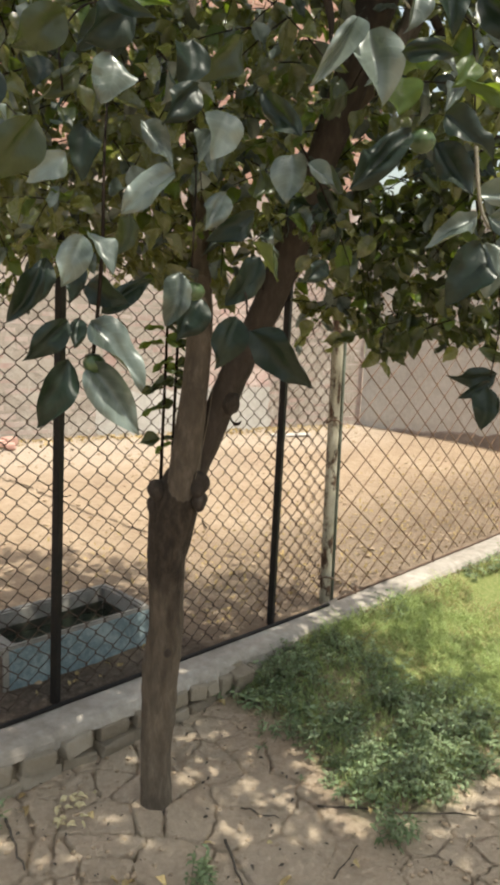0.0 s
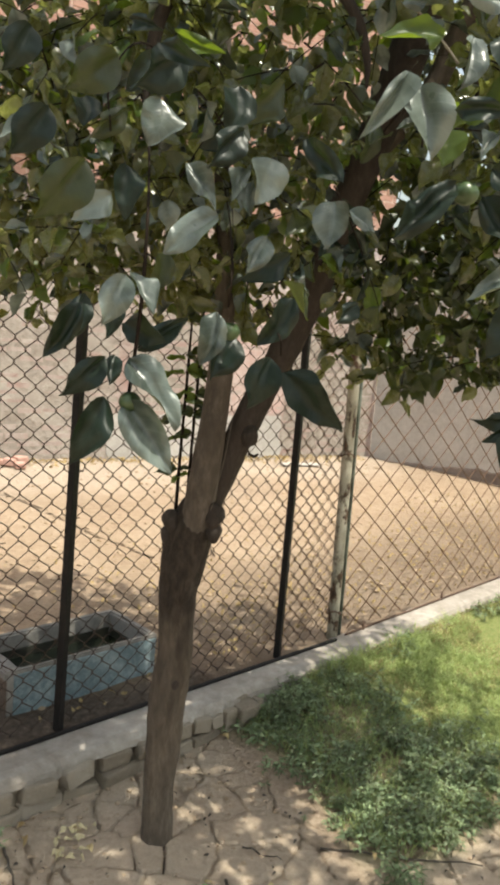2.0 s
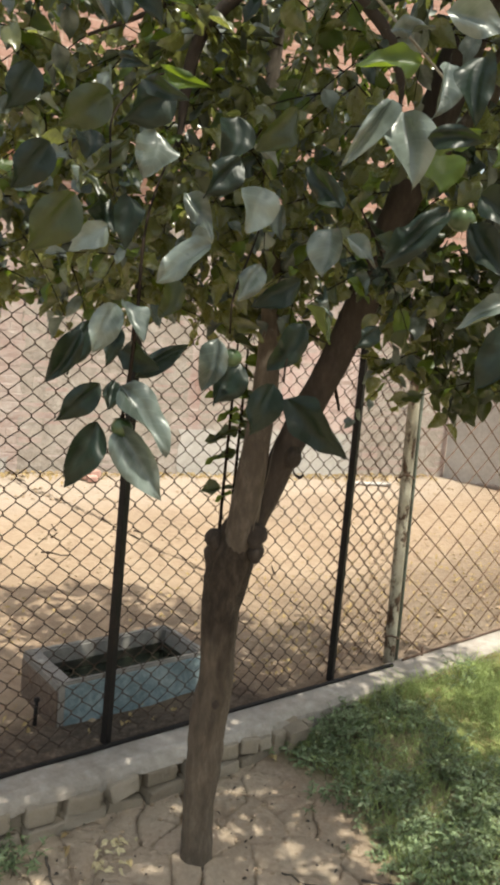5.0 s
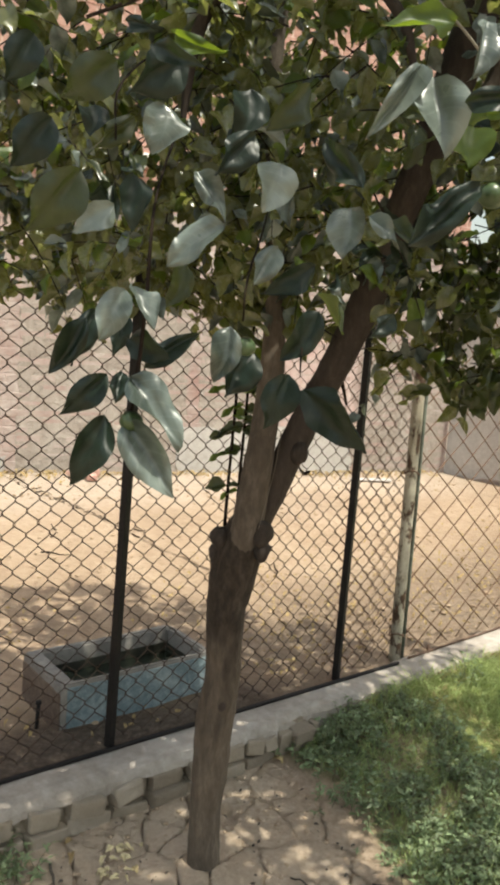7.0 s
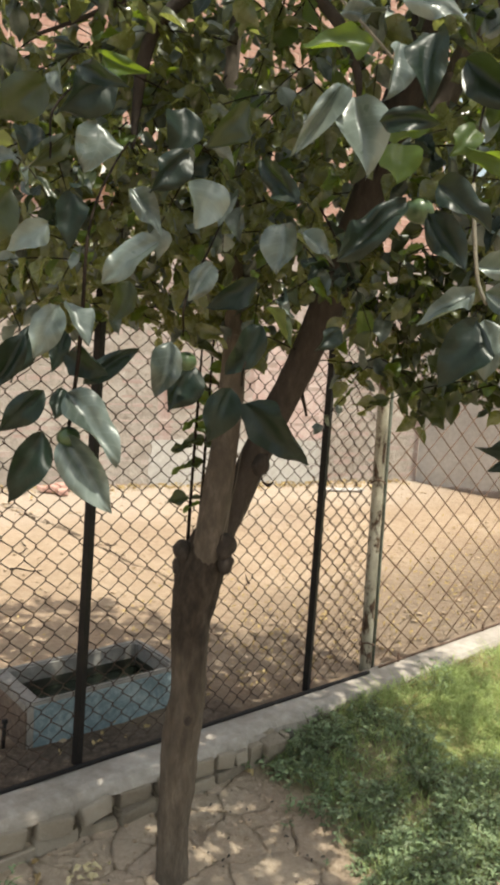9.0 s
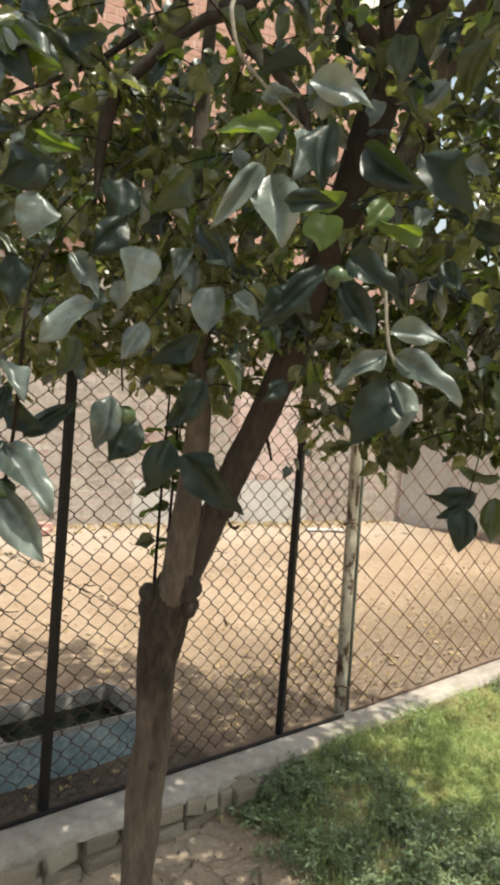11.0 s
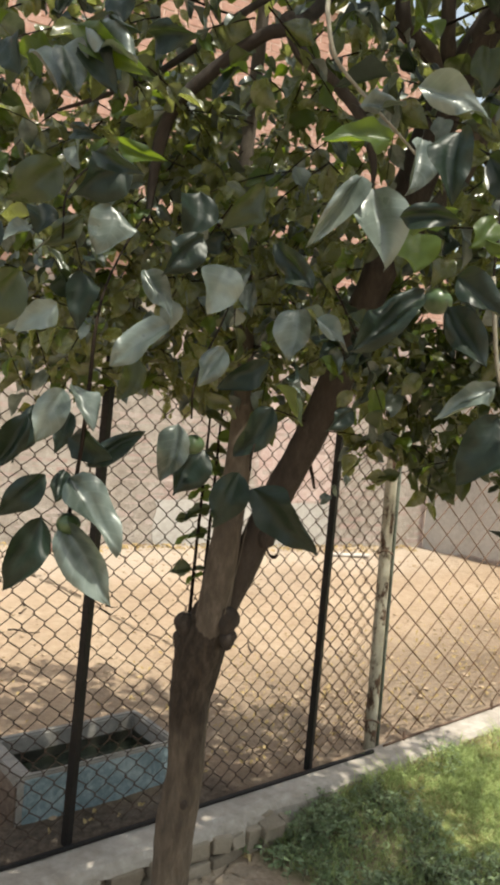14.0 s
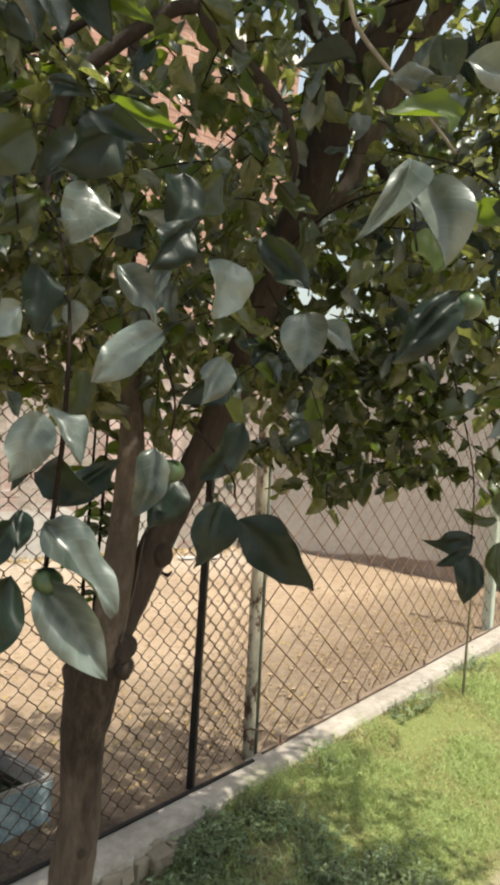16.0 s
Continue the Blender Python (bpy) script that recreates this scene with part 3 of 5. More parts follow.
def build_fence():
    fence = tagged(new("wire_fence"), "chain-link fence on black iron posts and a pipe", "fence")
    black = bpy.data.meshes.new("post")
    bm = angle_post(1.68)
    bm.to_mesh(black)
    bm.free()
    black.materials.append(IRON)
    for s, lean in ((-1.1, 0.2), (0.008, 1.0), (1.10, 0.4)):
        p = under(new("post", black), fence)
        p.matrix_local = frame_at(s, -0.03, 0.12) @ pose(0, 0, 0, 0, lean, 20)
        tagged(p, "black angle-iron post")
    # the pipe: flaking paint, a collar, ties
    v, f = tube([(0, 0, z) for z in np.linspace(0, 1.62, 14)], [0.027] * 14, 16, 0.03)
    pipe = tagged(under(new("pipe_post", mesh_of("pipe_post", v, f, POLE)), fence), "grey-green pipe post with flaking rusty paint")
    pipe.matrix_local = frame_at(1.508, 0.0, 0.11) @ pose(0, 0, 0, 0, -1.3, 0)
    for z in (0.16, 0.93):
        v, f = tube([(0.035 * math.cos(a), 0.035 * math.sin(a), 0.012 * math.sin(a * 2)) for a in np.linspace(0, 2 * math.pi, 15)], [0.004] * 15, 5, closed=False)
        ob = under(new("wire_tie", mesh_of("wire_tie", v, f, RUST)), pipe)
        ob.location = (0, 0, z)
    # a thin rod stands against the pipe
    v, f = tube([(0.04, -0.012, z) for z in (0, 0.5, 1.0, 1.6)], [0.0075] * 4, 8)
    rod = tagged(under(new("rod", mesh_of("rod", v, f, ROD)), fence), "thin grey-green painted rod")
    rod.matrix_local = frame_at(1.508, 0.0, 0.12) @ pose(0, 0, 0, 0, -1.3, 0)
    # fine mesh on the left
    w, h, H = 0.0775, 0.0765, 1.60
    kinds = [[mesh_of("wire", *zigzag(H, w, h, 0.0021, flip, k * 9.1 + flip), WIRE) for k in range(4)] for flip in (0, 1)]
    for i in range(-40, int(1.53 / (w / 2))):
        ob = under(new("wire", kinds[i % 2][rng.integers(4)]), fence)
        ob.matrix_local = frame_at(i * w / 2, 0.012 + 0.006 * noise.noise(Vector((i * 0.15, 0, 2))), 0.155 + 0.006 * noise.noise(Vector((i * 0.1, 4, 2))))
    # a second, loose layer overlaps it beside the pipe
    thin = [[mesh_of("wire", *zigzag(H, w, h, 0.0015, flip, 70 + k * 9.1 + flip), WIRE_BROWN) for k in range(2)] for flip in (0, 1)]
    for i in range(11):
        ob = under(new("wire", thin[i % 2][rng.integers(2)]), fence)
        ob.matrix_local = frame_at(1.07 + i * w / 2, 0.05 + 0.012 * noise.noise(Vector((i * 0.3, 0, 6))), 0.178) @ pose(0, 0, 0, 0, 1.2, 0)
    # wide straight-wire mesh on the right, in two bays
    for s0, s1 in ((1.545, 4.66), (4.74, 5.44), (5.52, 9.0)):
        straight_wires("slant_wire", fence, s0, s1, 1.6, 0.183, 0.0031, WIRE_BROWN, -1, -0.006)
        straight_wires("slant_wire", fence, s0, s1, 1.6, 0.183, 0.0027, WIRE_BROWN, 1, 0.004)
    # bottom iron and strands
    for s0, s1, off, r in ((-2.4, 1.47, -0.058, 0.0), (1.55, 9.0, -0.045, 0.006)):
        if r:
            pts = [along(s, off + 0.006 * lumps(s, 0, 3), 0.157 + 0.003 * lumps(s, 2, 5)) for s in np.linspace(s0, s1, 40)]
            v, f = tube(pts, [r] * 40, 5)
            under(new("bottom_strand", mesh_of("bottom_strand", v, f, RUST)), fence)
        else:
            bm = box(s0, -0.008, 0, s1, 0.008, 0.014, 0.003)
            for vert in bm.verts:
                vert.co = along(vert.co.x, off + vert.co.y, 0.148 + vert.co.z)
            part("bottom_rail", bm, IRON, fence, "dark rusty iron bottom rail")
    for s in (1.70, 2.46, 3.36, 4.2):
        v, f = tube([along(s, -0.045, 0.14), along(s, -0.045, 0.19)], [0.008, 0.007], 6)
        under(new("anchor_peg", mesh_of("anchor_peg", v, f, RUST)), fence)
    # pale cement posts further on
    for s, w_, h_ in ((4.70, 0.075, 1.75), (5.48, 0.07, 1.75), (9.04, 0.09, 1.8)):
        part("cement_post", box(-w_ / 2, -w_ / 2, 0, w_ / 2, w_ / 2, h_, 0.008, 1, 0.004), POST_GREY, fence, "weathered cement post").matrix_local = frame_at(s, 0.0, 0.08)


build_fence()


# ---- water trough ----
def build_trough():
    t = tagged(new("water_trough"), "cement water trough with faded blue front, half full of dark water", "trough")
    t.matrix_world = frame_at(-0.1, 0.165, YARD - 0.012)
    L, W, H, T = 0.665, 0.335, 0.19, 0.028
    bm = bmesh.new()
    outer = [(0, 0), (L, 0), (L, W), (0, W)]
    inner = [(0.065, T), (L - T, T), (L - T, W - T), (0.065, W - T)]
    def ring(pts, z):
        return [bm.verts.new((x, y, z)) for x, y in pts]
    a, b, c, d = ring(outer, 0), ring(outer, H), ring(inner, H - 0.004), ring(inner, 0.05)
    for lo, hi in ((a, b), (b, c), (c, d)):
        for i in range(4):
            bm.faces.new((lo[i], lo[(i + 1) % 4], hi[(i + 1) % 4], hi[i]))
    bm.faces.new(d)
    bmesh.ops.bevel(bm, geom=list(bm.edges), offset=0.007, segments=2, affect="EDGES")
    bmesh.ops.subdivide_edges(bm, edges=[e for e in bm.edges if e.calc_length() > 0.1], cuts=5, use_grid_fill=True)
    for v in bm.verts:
        v.co += noise.noise_vector(v.co * 18) * 0.004
    part("basin", bm, TROUGH, t)
    part("blue_front", box(0.03, -0.004, 0.006, L - 0.01, 0.004, H - 0.014, 0.003, 1, 0.002), TROUGH_BLUE, t, "faded blue limewashed front")
    # thin dark strips put the basin's inner shade into colour
    for x0, y0, x1, y1 in ((0.061, T, 0.069, W - T), (L - T - 0.004, T, L - T + 0.004, W - T), (T, T - 0.004, L - T, T + 0.004), (T, W - T - 0.004, L - T, W - T + 0.004)):
        part("wet_lining", box(x0, y0, 0.05, x1, y1, 0.12, 0.001, 1, 0.003), SHADE_CEMENT, t, "dark lining that puts shade inside the trough")
    part("mud_plaster", box(-0.006, 0.0, 0.0, 0.004, W - 0.01, H - 0.03, 0.003, 1, 0.003), MUD_WALL, t, "brown mud plaster on the end")
    part("water", box(0.065, T, 0.04, L - T, W - T, 0.085), WATER, t, "still dark water")


build_trough()


PEG = (-0.99, 3.28, YARD)


def build_peg():
    """A short iron peg driven in beside the trough."""
    peg = tagged(new("iron_peg"), "short black iron peg in the soil beside the trough", "peg")
    peg.location = PEG
    under(new("shaft", mesh_of("shaft", *tube([(0, 0, -0.03), (0.002, 0, 0.04), (0.004, 0.002, 0.1)], [0.008, 0.008, 0.007], 8), IRON)), peg)
    under(new("head", mesh_of("head", *tube([(0.004, 0.002, 0.096), (0.004, 0.002, 0.106)], [0.012, 0.011], 8), IRON)), peg)


build_peg()


# ---- walls and building across the yard ----
W0, W1 = Vector((-2.8, 7.9, 0)), Vector((1.15, 10.4, 0))
WD = (W1 - W0).normalized()
WN = Vector((-WD.y, WD.x, 0))
WALL_LEN = (W1 - W0).length


def wall_pose(s, off, z):
    p = W0 + WD * s + WN * off
    return Matrix.Translation((p.x, p.y, z)) @ Matrix.Rotation(math.atan2(WD.y, WD.x), 4, "Z")


def course_mesh(name, x0, x1, z0, z1, bl, bh, joint, material, seed, keep=1.0):
    """Bricks in running bond, proud of the wall, joined as one."""
    r = random.Random(seed)
    V, F = [], []
    row, z = 0, z0
    while z < z1:
        x = x0 - (bl / 2 if row % 2 else 0)
        while x < x1:
            if r.random() < keep:
                a, b = max(x, x0), min(x + bl - joint, x1)
                if b - a > 0.03:
                    d, e = r.uniform(-0.003, 0.004), r.uniform(-0.003, 0.003)
                    h = z + bh - joint + e
                    k = len(V)
                    q = 0.006
                    V += [(a, 0.02, z + e), (b, 0.02, z + e), (b, 0.02, h), (a, 0.02, h), (a + q, -0.007 + d, z + e + q), (b - q, -0.007 + d, z + e + q), (b - q, -0.012 + d, h - q), (a + q, -0.012 + d, h - q)]
                    F += [(k + 4, k + 5, k + 6, k + 7), (k, k + 1, k + 5, k + 4), (k + 1, k + 2, k + 6, k + 5), (k + 2, k + 3, k + 7, k + 6), (k + 3, k, k + 4, k + 7)]
            x += bl
        z += bh
        row += 1
    return mesh_of(name, V, F, material, False)


def build_building():
    b = tagged(new("brick_building"), "red brick building with a limewashed lower wall", "building")
    b.matrix_world = wall_pose(0, 0, 0)
    L0, L1, top = -9.0, WALL_LEN, 6.0
    part("wall", box(L0, 0.0, -0.2, L1, 3.0, top), MORTAR, b)
    ob = under(new("red_bricks", course_mesh("red_bricks", L0, L1, 2.74, top, 0.235, 0.083, 0.009, RED_BRICK, 3)), b)
    tagged(ob, "courses of red brick", kind="stuff")
    ob = under(new("limewashed_bricks", course_mesh("limewashed_bricks", L0, L1, 0.0, 2.74, 0.235, 0.083, 0.006, LIME, 5)), b)
    tagged(ob, "courses of pinkish limewashed brick", kind="stuff")
    part("limewash_coat", box(L0, -0.003, 0, L1, 0.004, 2.74), LIME, b)
    coats = ((-0.42, 1.28, 0.0, 2.7, PLASTER_CREAM, "patched cream plaster coat"), (1.4, 2.3, 0.5, 1.72, PLASTER_CREAM, "worn cream plaster patch"), (1.2, 3.3, 0.0, 0.62, PLASTER, "grey plaster foot"),
             (2.36, 3.28, 0.66, 1.72, PINK_WASH, "flaking pink limewash"), (3.34, 4.6, 0.0, 1.66, PLASTER_CREAM, "worn cream plaster patch"), (-2.6, -0.5, 0.0, 0.3, PLASTER, "grey plaster foot"))
    for i, (x0, x1, z0, z1, coat, text) in enumerate(coats):
        bm = bmesh.new()
        rim = []
        for k in range(48):
            a = k / 12.0
            q = a % 1.0
            x, z = ((x0 + (x1 - x0) * q, z0), (x1, z0 + (z1 - z0) * q), (x1 - (x1 - x0) * q, z1), (x0, z1 - (z1 - z0) * q))[int(a)]
            e = 0.07 * noise.noise(Vector((x * 5, z * 5, i))) + 0.03 * noise.noise(Vector((x * 19, z * 19, i)))
            x, z = min(x + e, L1 - 0.02), max(z + (e if z > 0.02 else 0.0), 0.0)
            rim.append((x, z))
        front = [bm.verts.new((x, -0.0105 if coat is not PLASTER else -0.02, z)) for x, z in rim]
        back = [bm.verts.new((x, 0.012, z)) for x, z in rim]
        bm.faces.new(front)
        for k in range(48):
            bm.faces.new((front[k], back[k], back[(k + 1) % 48], front[(k + 1) % 48]))
        bmesh.ops.recalc_face_normals(bm, faces=list(bm.faces))
        part("plaster_coat", bm, coat, b, text)
    part("ledge", box(-2.0, -0.22, 3.13, 0.75, 0.01, 3.22, 0.01), WHITE, b, "whitewashed concrete ledge")
    part("parapet", box(L0, -0.06, top, L1 + 0.06, 3.06, top + 0.12, 0.01), WHITE, b)


build_building()


def build_side_wall():
    w = tagged(new("wall_side"), "grey plastered yard wall with a shadow painted along its foot", "wall", kind="structure")
    a, e = Vector((1.15, 10.4, 0)), Vector((3.75, 7.7, 0))
    d = (e - a).normalized()
    w.matrix_world = Matrix.Translation(a) @ Matrix.Rotation(math.atan2(d.y, d.x), 4, "Z")
    L = (e - a).length
    part("wall_face", box(0, 0, -0.2, L, 0.22, 2.62, 0.01), PLASTER_PALE, w)
    # brown shadow painted as a thin band, rising along the wall
    foot = bmesh.new()
    edge = [(u * L, 0.06 + 0.36 * u ** 0.8 + 0.05 * lumps(u * L, 0, 1.7, 3) + 0.03 * lumps(u * L, 5, 6, 3)) for u in np.linspace(0, 1, 60)]
    a_, b_, c_ = ([foot.verts.new((x, y, z)) for x, z in zs] for y, zs in ((-0.012, [(x, -0.05) for x, _ in edge]), (-0.012, edge), (0.004, [(x, z + 0.02) for x, z in edge])))
    for i in range(59):
        foot.faces.new((a_[i], a_[i + 1], b_[i + 1], b_[i]))
        foot.faces.new((b_[i], b_[i + 1], c_[i + 1], c_[i]))
    part("shadow_band", foot, PLASTER_DARK, w, "dark brown shadow painted along the foot of the wall")
    part("coping", box(-0.02, -0.03, 2.62, L, 0.25, 2.68, 0.01), CONCRETE, w)


build_side_wall()


BOARD = (0.25, 9.15, YARD + 0.02)


def build_rubble():
    """Broken bricks and a pale strip of board left at the foot of the building."""
    r = random.Random(6)
    for x, y, w in ((-2.50, 7.72, 0.12), (-2.38, 7.66, 0.09), (-2.44, 7.82, 0.14), (-2.6, 7.74, 0.08)):
        bm = box(-w / 2, -0.05, 0, w / 2, 0.05, w * 0.55, 0.012, 2, 0.01)
        ob = part("broken_brick", bm, RED_BRICK, None)
        ob.matrix_world = pose(x, y, YARD + 0.012, r.uniform(-6, 6), r.uniform(-6, 6), r.uniform(0, 180))
        tagged(ob, "broken piece of red brick on the sandy yard", "brick", "broken bricks")
    ob = part("board", box(-0.24, -0.035, 0, 0.24, 0.035, 0.018, 0.004, 1, 0.004), PLASTER_PALE, None)
    ob.matrix_world = pose(*BOARD, 0, 0, 24)
    tagged(ob, "pale strip of board lying on the sandy yard", "board")


build_rubble()
# ---- persimmon tree ----
tree = tagged(new("persimmon_tree"), "leafy persimmon tree with a forked bare trunk and green fruit", "tree")
tree.location = (-0.29, 2.9, 0)
ROOT = Vector(tree.location)


def limb(name, points, material, sides=14, wobble=0.16, steps=6, label="", seed=0.0):
    """points: x, y, z and radius, in the world."""
    q = smooth_line(points, steps)
    v, f = tube([Vector(p[:3]) - ROOT for p in q], [p[3] for p in q], sides, wobble, seed=seed)
    return tagged(under(new(name, mesh_of(name, v, f, material)), tree), label)


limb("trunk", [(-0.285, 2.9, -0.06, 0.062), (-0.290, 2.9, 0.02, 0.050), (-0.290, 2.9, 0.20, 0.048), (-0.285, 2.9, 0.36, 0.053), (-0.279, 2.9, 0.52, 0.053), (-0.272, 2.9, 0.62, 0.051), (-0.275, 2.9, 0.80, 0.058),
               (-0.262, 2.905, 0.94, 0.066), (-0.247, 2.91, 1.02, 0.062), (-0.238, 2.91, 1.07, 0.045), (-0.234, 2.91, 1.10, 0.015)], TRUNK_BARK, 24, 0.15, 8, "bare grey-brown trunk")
limb("limb", [(-0.268, 2.91, 0.86, 0.03), (-0.250, 2.892, 0.96, 0.042), (-0.230, 2.88, 1.08, 0.044), (-0.219, 2.875, 1.18, 0.042), (-0.208, 2.87, 1.30, 0.039), (-0.200, 2.9, 1.5, 0.035), (-0.215, 2.95, 1.75, 0.026), (-0.25, 3.0, 2.05, 0.024), (-0.27, 3.0, 2.3, 0.022), (-0.26, 3.0, 2.6, 0.018), (-0.25, 3.0, 3.0, 0.012)],
     BARK, 16, 0.09, 6, "bare upright limb")
limb("limb", [(-0.255, 2.93, 0.9, 0.035), (-0.215, 2.93, 1.06, 0.046), (-0.175, 2.93, 1.15, 0.042), (-0.125, 2.92, 1.30, 0.042), (-0.055, 2.9, 1.47, 0.041), (0.01, 2.88, 1.62, 0.043), (0.066, 2.86, 1.80, 0.044), (0.135, 2.8, 2.02, 0.045),
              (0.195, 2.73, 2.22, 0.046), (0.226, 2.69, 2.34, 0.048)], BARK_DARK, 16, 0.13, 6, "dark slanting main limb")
limb("limb", [(0.222, 2.69, 2.31, 0.036), (0.211, 2.66, 2.39, 0.026), (0.186, 2.6, 2.43, 0.022), (0.146, 2.57, 2.46, 0.019), (0.116, 2.55, 2.50, 0.017), (0.07, 2.55, 2.9, 0.012)], BARK_DARK, 10, 0.14)
limb("limb", [(0.211, 2.66, 2.38, 0.02), (0.228, 2.64, 2.43, 0.019), (0.217, 2.6, 2.5, 0.017), (0.2, 2.58, 2.75, 0.01)], BARK_DARK, 10, 0.14)
limb("limb", [(0.226, 2.69, 2.32, 0.042), (0.250, 2.66, 2.40, 0.040), (0.268, 2.64, 2.43, 0.038), (0.306, 2.6, 2.5, 0.035), (0.345, 2.57, 2.56, 0.032), (0.46, 2.5, 2.95, 0.018)], BARK_DARK, 12, 0.14)
limb("limb", [(0.16, 2.82, 2.06, 0.032), (0.25, 2.85, 2.16, 0.028), (0.298, 2.85, 2.24, 0.028), (0.339, 2.83, 2.35, 0.028), (0.38, 2.81, 2.45, 0.029), (0.421, 2.8, 2.54, 0.028), (0.47, 2.78, 2.63, 0.024), (0.75, 2.7, 2.95, 0.012)], BARK, 12, 0.14)
# knotty bare boughs against the sky
limb("branch", [(0.34, 2.84, 2.34, 0.012), (0.433, 2.9, 2.214, 0.011), (0.475, 2.9, 2.13, 0.010), (0.531, 2.9, 2.047, 0.011), (0.6, 2.9, 2.0, 0.008), (0.72, 2.95, 1.93, 0.005)], BARK_DARK, 8, 0.3)
limb("branch", [(0.50, 2.9, 2.09, 0.008), (0.522, 2.9, 2.03, 0.008), (0.531, 2.9, 1.89, 0.006), (0.546, 2.9, 1.80, 0.004)], BARK_DARK, 7, 0.3)
limb("branch", [(0.531, 2.9, 2.047, 0.008), (0.57, 2.88, 2.075, 0.006), (0.63, 2.86, 2.08, 0.004)], BARK_DARK, 7, 0.3)
# arching branch that comes down towards the garden
limb("branch", [(-0.02, 2.5, 2.55, 0.016), (-0.06, 2.4, 2.42, 0.015), (-0.104, 2.3, 2.335, 0.013), (-0.145, 2.3, 2.322, 0.012), (-0.222, 2.3, 2.265, 0.013), (-0.300, 2.3, 2.188, 0.013), (-0.328, 2.3, 2.113, 0.013), (-0.336, 2.3, 2.03, 0.009), (-0.34, 2.3, 1.96, 0.004)],
     BARK_DARK, 8, 0.16)
limb("branch", [(-0.104, 2.3, 2.36, 0.014), (-0.069, 2.3, 2.288, 0.014), (-0.013, 2.3, 2.247, 0.011), (0.05, 2.3, 2.18, 0.011), (0.081, 2.3, 2.10, 0.007), (0.085, 2.3, 2.05, 0.003)], BARK_DARK, 8, 0.16)
limb("branch", [(-0.12, 2.45, 2.5, 0.008), (-0.214, 2.4, 2.407, 0.008), (-0.292, 2.4, 2.345, 0.008), (-0.375, 2.4, 2.287, 0.0065), (-0.475, 2.4, 2.24, 0.005), (-0.58, 2.4, 2.203, 0.0035)], BARK_DARK, 8, 0.16)
# thin pale shoot in front, and the twigs that carry the near leaves
limb("shoot", [(0.01, 1.75, 2.14, 0.003), (0.018, 1.64, 2.04, 0.0026), (0.022, 1.6, 2.005, 0.0024), (0.033, 1.6, 1.965, 0.0022), (0.064, 1.6, 1.93, 0.0018), (0.11, 1.6, 1.885, 0.0015), (0.128, 1.6, 1.865, 0.0015)], TWIG_PALE, 6, 0.05, 4, "thin pale shoot")
limb("shoot", [(0.20, 1.58, 1.76, 0.002), (0.203, 1.57, 1.72, 0.002), (0.209, 1.56, 1.67, 0.0019), (0.219, 1.555, 1.645, 0.0016)], TWIG_PALE, 6, 0.05, 4)
for pts in ([(-0.34, 2.3, 1.98), (-0.25, 1.9, 1.84), (-0.195, 1.64, 1.72), (-0.187, 1.6, 1.62), (-0.19, 1.6, 1.56), (-0.194, 1.59, 1.49)],
            [(-0.2, 2.6, 1.9), (-0.14, 2.1, 1.76), (-0.1, 1.72, 1.65), (-0.1, 1.71, 1.6)],
            [(-0.03, 2.86, 1.6), (-0.07, 2.3, 1.62), (-0.035, 1.8, 1.57), (-0.03, 1.74, 1.545)],
            [(0.14, 2.74, 2.04), (0.14, 2.2, 1.98), (0.11, 1.7, 1.86), (0.10, 1.6, 1.78)],
            [(0.3, 2.5, 2.2), (0.27, 2.0, 2.0), (0.22, 1.7, 1.86), (0.2, 1.58, 1.76)],
            [(0.5, 2.8, 2.0), (0.49, 2.55, 1.75), (0.47, 2.36, 1.57), (0.43, 2.24, 1.44)],
            [(-0.3, 2.4, 2.1), (-0.29, 2.0, 2.0), (-0.26, 1.7, 1.86), (-0.24, 1.63, 1.78)]):
    n = len(pts)
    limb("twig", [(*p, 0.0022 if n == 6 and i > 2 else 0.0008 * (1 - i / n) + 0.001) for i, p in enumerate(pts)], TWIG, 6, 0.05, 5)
# two straight water shoots beside the fork, a hooked dead twig and a stub
for x in (-0.303, -0.272):
    limb("shoot", [(x, 2.93, 1.02, 0.006), (x + 0.002, 2.93, 1.2, 0.005), (x + 0.006, 2.93, 1.4, 0.0045), (x + 0.008, 2.94, 1.62, 0.003)], TWIG, 6, 0.05, 4)
limb("twig", [(-0.118, 2.96, 1.36, 0.003), (-0.116, 3.0, 1.27, 0.0026), (-0.108, 3.02, 1.215, 0.003), (-0.09, 3.03, 1.2, 0.0055), (-0.078, 3.03, 1.21, 0.0025)], TWIG, 6, 0.05, 4, "hooked dead twig")
limb("twig", [(-0.02, 2.9, 1.52, 0.008), (0.0, 2.92, 1.46, 0.005), (0.01, 2.93, 1.42, 0.004)], TWIG, 6, 0.05, 4)
limb("thread", [(-0.152, 2.83, 1.33, 0.0007), (-0.165, 2.83, 1.22, 0.0007), (-0.192, 2.83, 1.07, 0.0007)], BARK_PALE, 5, 0.02, 3, "thin pale hanging thread")
